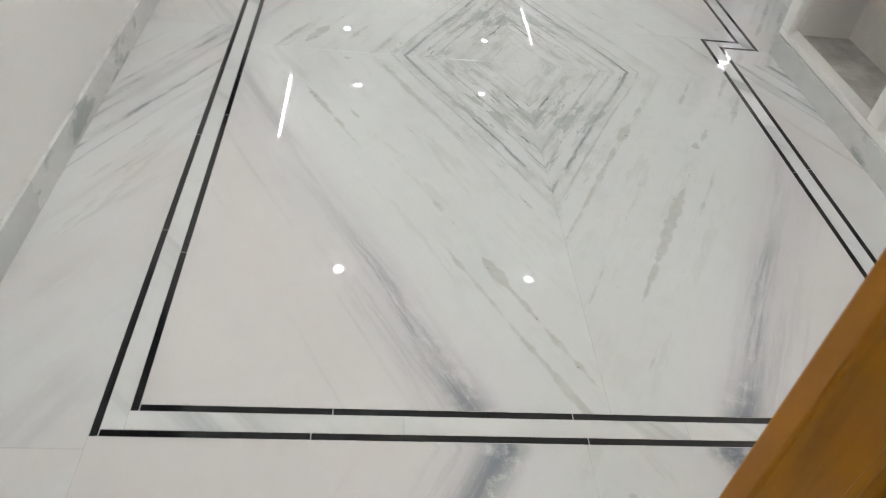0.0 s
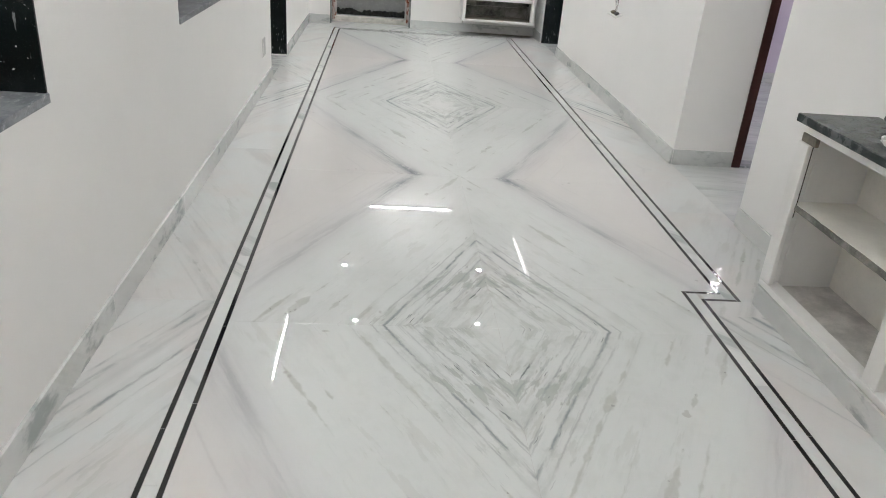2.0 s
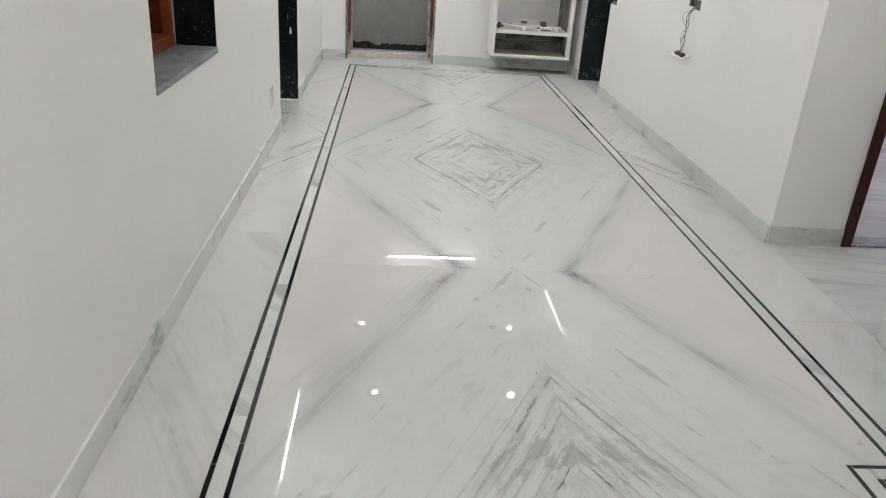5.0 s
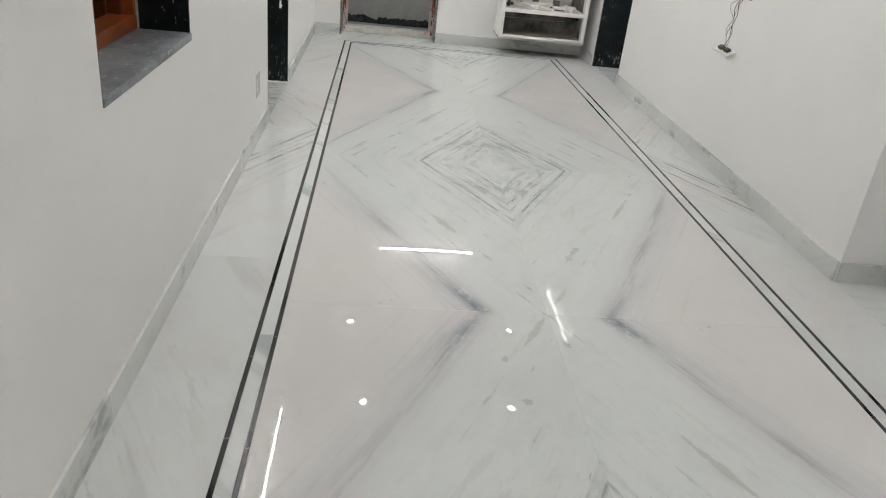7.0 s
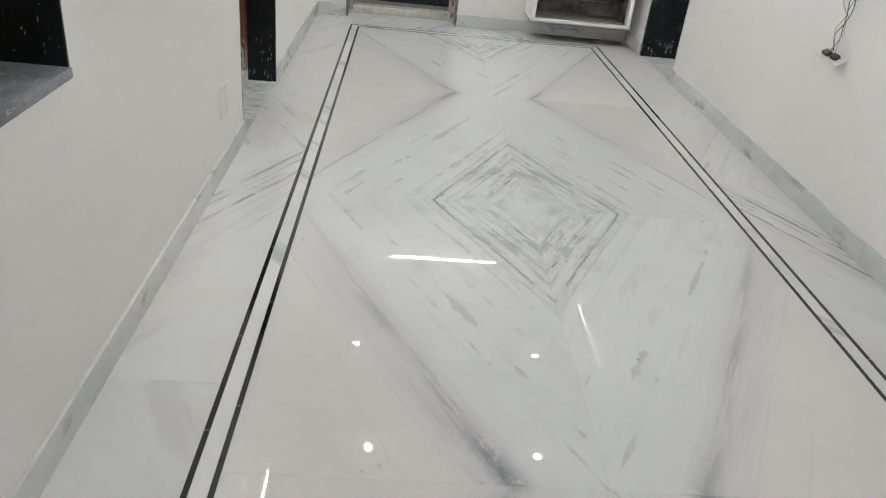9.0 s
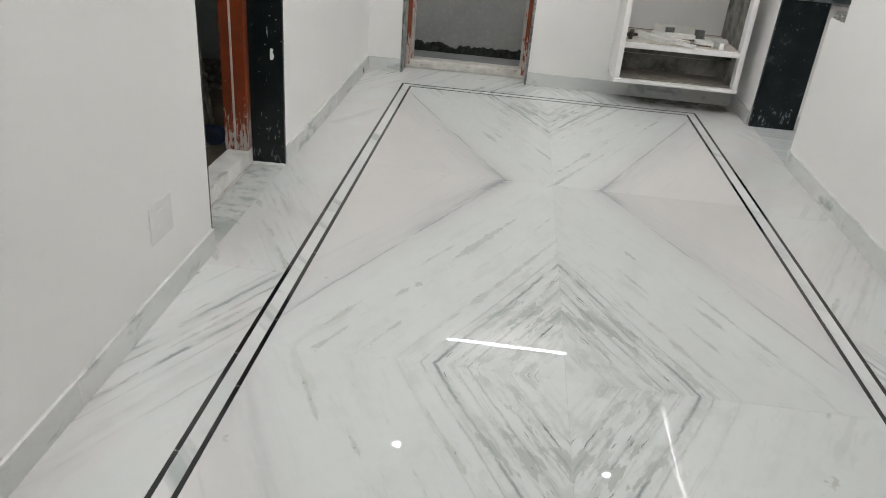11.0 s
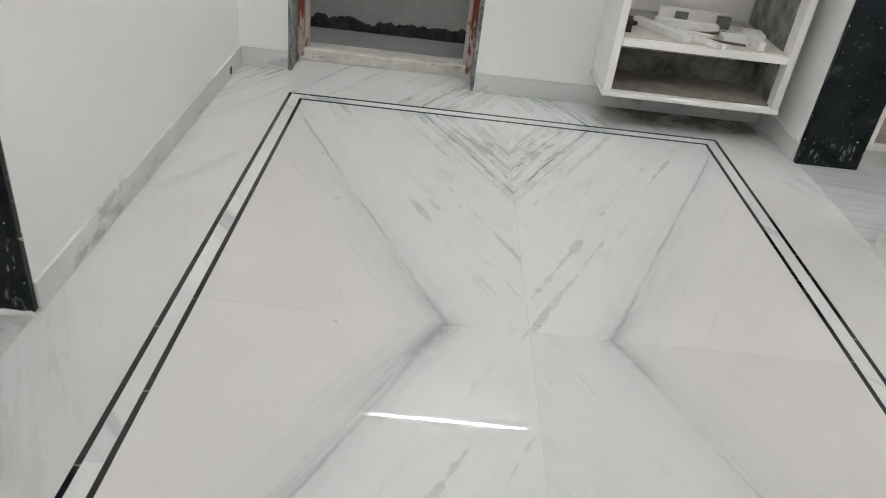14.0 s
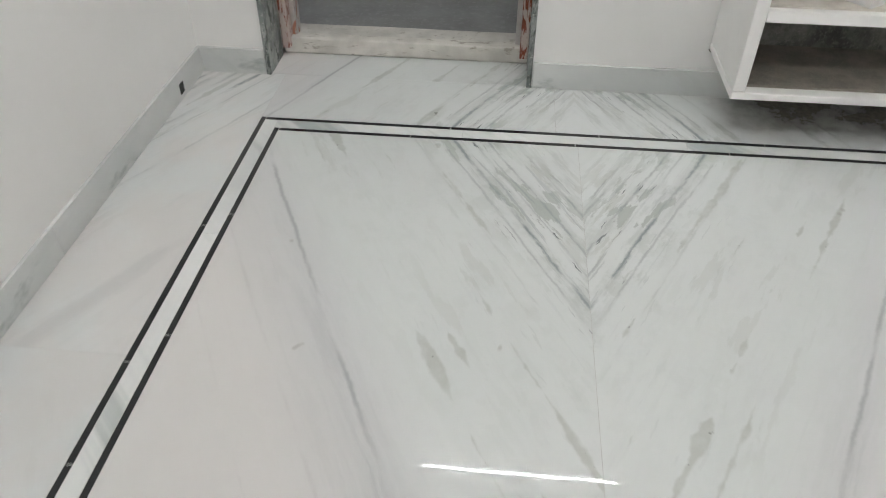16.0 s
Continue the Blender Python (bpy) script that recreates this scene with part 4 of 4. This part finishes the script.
thing("dust_and_shade", bm, M_DUSTSHADE, "thin brown film of cement dust and painted shade under the wall shelf", "dust", "stuff")

# ---------------------------------------------------------------- kitchen corner at the right
thing("half_wall", bx(2.315, XR + 0.0, 10.0, YE - 0.001, 0.0, 0.915), M_WALL, "white half wall at the end of the kitchen counter", "half wall", "structure")
kc = empty("kitchen_counter", (2.9, 10.3, 0), "kitchen counter with black granite end panel and cream cupboard frame", "kitchen counter")
part("end_panel", rbx(2.318, 2.645, 9.965, 9.998, 0.0, 0.915, r=0.003), M_GRANITE, kc, "polished black granite panel with whitewash specks")
part("core", bx(XR + 0.001, 2.645, 9.999, YE + 0.25, 0.0, 0.915), M_CREAM, kc)
part("frame_stile", rbx(2.655, 2.70, 10.01, 10.04, 0.098, 0.90), M_CREAM, kc, "cream frame stile")
part("frame_rail", rbx(2.70, 4.2, 10.01, 10.04, 0.098, 0.135), M_CREAM, kc)
part("frame_rail", rbx(2.70, 4.2, 10.01, 10.04, 0.86, 0.90), M_CREAM, kc)
part("stile", rbx(3.35, 3.39, 10.012, 10.038, 0.135, 0.86), M_CREAM, kc)
part("toe_board", rbx(2.646, 4.2, 10.02, 10.06, 0.0, 0.097), M_CABDIRTY, kc, "dusty cream toe board")
part("floor_board", bx(2.646, 4.2, 10.061, 10.7, 0.085, 0.097), M_DUSTWOOD, kc)
part("back_panel", bx(2.646, 4.2, 10.70, 10.72, 0.0, 0.90), M_CREAM, kc)
part("inner_shelf", bx(2.646, 3.34, 10.25, 10.69, 0.42, 0.44), M_CREAM, kc)
thing("kitchen_worktop", roughen(rbx(2.29, 4.2, 9.94, 10.76, 0.917, 0.95, r=0.004), 0.002, 18, 4), M_TOP, "dark granite kitchen worktop with rough dusty edge", "worktop")
thing("backsplash", bx(XR + 0.1, 4.2, 11.06, 11.098, 0.0, 1.6), M_GRANITE, "black granite wall cladding behind the worktop", "backsplash", "structure")
thing("stone_slab", rbx(2.42, 2.75, 10.60, 10.63, 0.951, 1.35, r=0.003), M_GRANITE, "polished dark granite slab standing on the worktop", "stone slab")
bk = empty("bucket", (2.93, 10.42, 0.951), "bright green plastic bucket on the worktop", "bucket")
bm = cyl(bmesh.new(), (2.93, 10.42, 0.951), (2.93, 10.42, 1.17), 0.105, 32, 0.135)
bmesh.ops.delete(bm, geom=[f for f in bm.faces if f.normal.z > 0.9], context="FACES")
part("body", bm, M_GREEN, bk, "", True)
part("rim", cyl(bmesh.new(), (2.93, 10.42, 1.16), (2.93, 10.42, 1.175), 0.141, 32), M_GREEN, bk)
bm = bmesh.new()
for i in range(7):
    y0 = 8.925 + i * 0.028
    b2 = box(bm, 2.345 + 0.015 * (i % 2), 2.44 - 0.02 * (i % 3), y0, y0 + 0.03, 0.931, 0.94 + 0.02 * rng.random())
roughen(bm, 0.008, 40, 1)
thing("broken_masonry", bm, M_RAW, "chipped raw masonry on the cut wall end", "masonry", "stuff")
thing("jamb_cladding", bx(XR + 0.02, XR + 0.1, 8.905, 8.919, 0.945, 0.946), M_RAW, "raw mortar edge", "mortar", "structure")

# ---------------------------------------------------------------- left side room
ld = empty("ladder", (-1.3, 8.3, 0), "old ladder splashed with whitewash leaning in the dark room", "ladder")
RB, RT = Vector((-1.23, 8.54, 0.0)), Vector((-1.62, 8.72, 2.2))
off = Vector((0.0, -0.62, 0.0))
for o in (Vector((0, 0, 0)), off):
    part("rail", roughen(cyl(bmesh.new(), RB + o, RT + o, 0.019, 10), 0.003, 30), M_LADDER, ld, "", True)
for hz in (0.03, 0.34, 0.80, 1.14, 1.48, 1.82):
    p = RB.lerp(RT, hz / 2.2)
    part("rung", roughen(cyl(bmesh.new(), p + Vector((0, 0.03, 0)), p + off - Vector((0, 0.03, 0)), 0.021, 10), 0.003, 30), M_LADDER, ld, "", True)
bm = bmesh.new()
bmesh.ops.create_icosphere(bm, subdivisions=3, radius=0.07, matrix=pose(-1.17, 8.40, 0.055))
roughen(bm, 0.02, 9)
for v in bm.verts:
    v.co.z = max(v.co.z, 0.0)
thing("plastic_bag", bm, M_BLUE, "crumpled dark blue plastic bag on the floor", "bag")
bm = bmesh.new()
for i in range(420):
    x = -2.15 + 0.65 * rng.random() ** 1.6
    y = 8.4 + 1.8 * rng.random()
    r = 0.008 + 0.026 * rng.random() ** 3
    bmesh.ops.create_icosphere(bm, subdivisions=1, radius=r, matrix=pose(x, y, r * 0.5, rng.random() * 360, rng.random() * 360, 0))
roughen(bm, 0.01, 30)
thing("rubble", bm, M_RAW, "loose dark rubble along the wall", "rubble", "", "")["kind"] = "stuff"

# ---------------------------------------------------------------- switch plate, wires, small wall things
sp = empty("switch_plate", (XL, 6.685, 0.345), "glossy white switch plate low on the wall", "switch plate")
part("plate", rbx(XL + 0.0005, XL + 0.0045, 6.60, 6.77, 0.275, 0.42, r=0.0015), M_PLATE, sp)
part("rocker", rbx(XL + 0.0046, XL + 0.0065, 6.655, 6.715, 0.31, 0.385, r=0.001), M_PLATE, sp)
jb = empty("junction_box", (XR, 6.92, 1.15), "open grey metal wiring box in the wall", "junction box")
for k, (y0, y1, z0, z1) in enumerate(((6.80, 6.885, 1.105, 1.17), (6.90, 7.0, 1.12, 1.19))):
    bm = bmesh.new()
    t = 0.004
    box(bm, XR - 0.010, XR - 0.0005, y0, y1, z0, z0 + t)
    box(bm, XR - 0.010, XR - 0.0005, y0, y1, z1 - t, z1)
    box(bm, XR - 0.010, XR - 0.0005, y0, y0 + t, z0 + t, z1 - t)
    box(bm, XR - 0.010, XR - 0.0005, y1 - t, y1, z0 + t, z1 - t)
    part("box_rim", roughen(bm, 0.004, 45, 3), M_STEEL, jb)
    # flat plates close the rims; the dark one paints the shade inside a box
    part("back_plate", bx(XR - 0.004, XR - 0.001, y0 + t, y1 - t, z0 + t, z1 - t), M_GAPSHADE if k else M_STEEL, jb)
wb = empty("hanging_switch_plate", (XR, 6.93, 0.79), "white switch plate hanging from loose wires on the wall", "switch plate")
bm = rbx(-0.075, 0.0, -0.085, 0.085, 0, 0.007, r=0.002)
bm.transform(pose(XR - 0.008, 6.91, 0.785, 6, -24, 9))
part("plate", bm, M_PVC, wb)
for k in range(2):
    bm = rbx(-0.055, -0.022, -0.022, 0.022, 0.0075, 0.026, r=0.003)
    bm.transform(pose(XR - 0.008, 6.91, 0.785, 6, -24, 9) @ pose(0, (k - 0.5) * 0.062, 0))
    part("switch_body", bm, M_BRASS if k == 1 else M_WIRE_A, wb)
for k in range(4):
    pts = [(XR - 0.006, 6.85 + 0.014 * k, 1.12)]
    for i in range(1, 8):
        f = i / 8
        a = f * 5.0 + k * 1.9
        r = 0.050 * abs(math.sin(f * 2.1 * math.pi)) * (1 - 0.22 * k) + 0.005
        pts.append((XR - 0.03 - 0.5 * r * (1 + math.sin(a)), 6.875 + 0.045 * f + r * math.cos(a), 1.12 - 0.31 * f))
    pts.append((XR - 0.04, 6.89 + 0.015 * k, 0.802))
    tube_curve("wire", pts, 0.0021, M_WIRE_B if k in (0, 2) else M_WIRE_A, wb, "thin loose wire")
# dark patch laid on the skirting for a hole's shade; nothing is cut
thing("hole_patch", bx(XL + 0.0135, XL + 0.0145, 10.262, 10.30, 0.02, 0.062), M_GAPSHADE, "small dark patch painted for a hole in the skirting", "hole", "structure")

# ---------------------------------------------------------------- skirting
SK = [  # along y: x of the face, direction into the hall, y0, y1
    (XL, 1, YN, LD[0]), (XL, 1, LD[1], YE), (XR, -1, CY1 + 0.002, 4.09), (XR, -1, 5.165, 9.13), (2.315, -1, 10.0, YE)]
base = empty("baseboard", (XL, 5, 0), "grey-veined white marble skirting along the walls", "skirting", "", "structure")
for xf, s, a, b in SK:
    n = max(1, round((b - a) / 1.05))
    for i in range(n):
        y0, y1 = a + (b - a) * i / n + 0.0006, a + (b - a) * (i + 1) / n - 0.0006
        x0, x1 = sorted((xf + s * 0.0005, xf + s * 0.013))
        part("skirting_tile", rbx(x0, x1, y0, y1, 0.0005, 0.105, r=0.0015), M_SKIRT, base)
for yf, s, a, b in ((YE, -1, XL + 0.0135, DX0 - 0.002), (YE, -1, DX1 + 0.002, 2.30), (5.165, -1, XR + 0.001, 2.772), (8.30, -1, 2.5, 5.4)):
    n = max(1, round((b - a) / 1.05))
    for i in range(n):
        x0, x1 = a + (b - a) * i / n + 0.0006, a + (b - a) * (i + 1) / n - 0.0006
        y0, y1 = sorted((yf + s * 0.0005, yf + s * 0.013))
        part("skirting_tile", rbx(x0, x1, y0, y1, 0.0005, 0.105, r=0.0015), M_SKIRT, base)

# ---------------------------------------------------------------- floor
floor = thing("floor", bx(-3.0, 6.5, -2.0, 13.5, -0.12, -0.0007), M_GROUT, "polished white marble floor with mirrored grey veins and black inlay lines", "floor", "structure")
thing("floor_store_room", bx(-2.32, XL - 0.30, 0.3, 10.4, -0.005, 0.0), M_EARTH, "dusty brown unfinished floor of the side room", "floor", "structure")
thing("floor_wash_room", bx(-1.0, 1.25, YE + 0.36, 11.7, -0.005, 0.0), M_GREYFLOOR, "smooth grey cement floor", "floor", "structure")


def slab(x0, x1, y0, y1, material, name="marble_slab", gap=0.0007, z=0.0):
    bm = bx(x0 + gap, x1 - gap, y0 + gap, y1 - gap, z - 0.0055, z)
    part(name, bm, material, floor)


LO, LI, RO, RI = -0.328, -0.261, 1.955, 1.886      # inlay line centres
HW = 0.0095
NO, NI, FO, FI = 1.080, 1.146, 10.164, 10.094
ZY0, ZY1, ZRO, ZRI = 3.177, 3.244, 1.787, 1.720     # the jog beside the counter


def inlay(x0, x1, y0, y1, step=0.55):
    """A black line in pieces end to end."""
    along_x = (x1 - x0) > (y1 - y0)
    a, b = (x0, x1) if along_x else (y0, y1)
    n = max(1, round((b - a) / step))
    cuts = [a] + [a + (b - a) * (i + (rng.random() - 0.5) * 0.5) / n for i in range(1, n)] + [b]
    for p, q in zip(cuts, cuts[1:]):
        if along_x:
            slab(p, q, y0, y1, M_INLAY, "inlay_strip", 0.0015)
        else:
            slab(x0, x1, p, q, M_INLAY, "inlay_strip", 0.0015)


def white_strip(x0, x1, y0, y1, step=0.8):
    along_x = (x1 - x0) > (y1 - y0)
    a, b = (x0, x1) if along_x else (y0, y1)
    n = max(1, round((b - a) / step))
    cuts = [a] + [a + (b - a) * (i + (rng.random() - 0.5) * 0.5) / n for i in range(1, n)] + [b]
    for p, q in zip(cuts, cuts[1:]):
        if along_x:
            slab(p, q, y0, y1, M_SKIRT, "marble_strip")
        else:
            slab(x0, x1, p, q, M_SKIRT, "marble_strip")


# lines
inlay(LO - HW, LO + HW, NO - HW, FO + HW)
inlay(LI - HW, LI + HW, NI - HW, FI + HW)
inlay(LO + HW, RO + HW, FO - HW, FO + HW)
inlay(LI + HW, RI + HW, FI - HW, FI + HW)
inlay(RO - HW, RO + HW, ZY0 - HW, FO - HW)
inlay(RI - HW, RI + HW, ZY1 - HW, FI - HW)
inlay(ZRO + HW, RO - HW, ZY0 - HW, ZY0 + HW)
inlay(ZRI + HW, RI - HW, ZY1 - HW, ZY1 + HW)
inlay(ZRO - HW, ZRO + HW, NO - HW, ZY0 + HW)
inlay(ZRI - HW, ZRI + HW, NI - HW, ZY1 + HW)
inlay(LO + HW, ZRO - HW, NO - HW, NO + HW)
inlay(LI + HW, ZRI - HW, NI - HW, NI + HW)
# white strip between the lines
white_strip(LO + HW, LI - HW, NO + HW, FO - HW)
white_strip(LI - HW, RI + HW, FI + HW, FO - HW)
white_strip(RI + HW, RO - HW, ZY0 + HW, FO - HW)
white_strip(ZRO + HW, RI + HW, ZY0 + HW, ZY1 - HW)
white_strip(ZRI + HW, ZRO - HW, NI - HW, ZY1 - HW)
white_strip(LI - HW, ZRO - HW, NO + HW, NI - HW)
# the field
ROWS_Y[0], ROWS_Y[-1] = NI + HW, FI - HW
for y0, y1 in zip(ROWS_Y, ROWS_Y[1:]):
    slab(LI + HW, XC, y0, y1, M_FIELD)
    if y0 < ZY1 < y1:
        slab(XC, ZRI - HW, y0, ZY1 + HW, M_FIELD)
        slab(XC, RI - HW, ZY1 + HW, y1, M_FIELD)
    else:
        slab(XC, (RI if y0 > ZY1 else ZRI) - HW, y0, y1, M_FIELD)
# border strips
for y0, y1 in ((YN, 1.04), (1.04, 3.03), (3.03, 5.05), (5.05, 7.0), (7.0, 9.0), (9.0, YE)):
    slab(XL, LO - HW, y0, y1, M_BORDER)
for y0, y1 in ((ZY0 - HW, 4.24), (4.24, 6.24), (6.24, 8.24), (8.24, YE)):
    slab(RO + HW, XR, y0, y1, M_BORDER)
slab(ZRO + HW, XR, YN, ZY0 - HW, M_BORDER)
for x0, x1 in ((LO - HW, 0.735), (0.735, RO + HW)):
    slab(x0, x1, FO + HW, YE, M_FIELD)
    slab(x0, min(x1, ZRO + HW), YN, NO - HW, M_FIELD)
slab(DX0, DX1, YE, YE + 0.195, M_FIELD)
# openings and further rooms
for y0, y1 in ((LD[0], 7.45), (7.45, LD[1])):
    slab(XL - 0.168, XL, y0, y1, M_DOORSTONE)
for y0, y1 in ((9.13, 9.62), (9.62, 10.0)):
    slab(XR, 5.48, y0, y1, M_CROSS)
slab(XR, 5.48, 8.42, 9.13, M_CROSS)
slab(2.6, 5.48, 10.0, 11.1, M_CROSS)
for x0, x1 in ((XR, 3.1), (3.1, 5.48)):
    slab(x0, x1, 4.09, 4.65, M_CROSS)
    slab(x0, x1, 4.65, 5.165, M_CROSS)
for y0, y1 in ((5.30, 6.0), (6.0, 6.7), (6.7, 7.5), (7.5, 8.3)):
    for x0, x1 in ((2.48, 3.6), (3.6, 5.48)):
        slab(x0, x1, y0, y1, M_CROSS)
for x0, x1 in ((-1.5, -0.3), (-0.3, 0.9), (0.9, 2.4)):
    slab(x0, x1, -1.8, -0.5, M_BORDER)
    slab(x0, x1, -0.5, YN, M_BORDER)
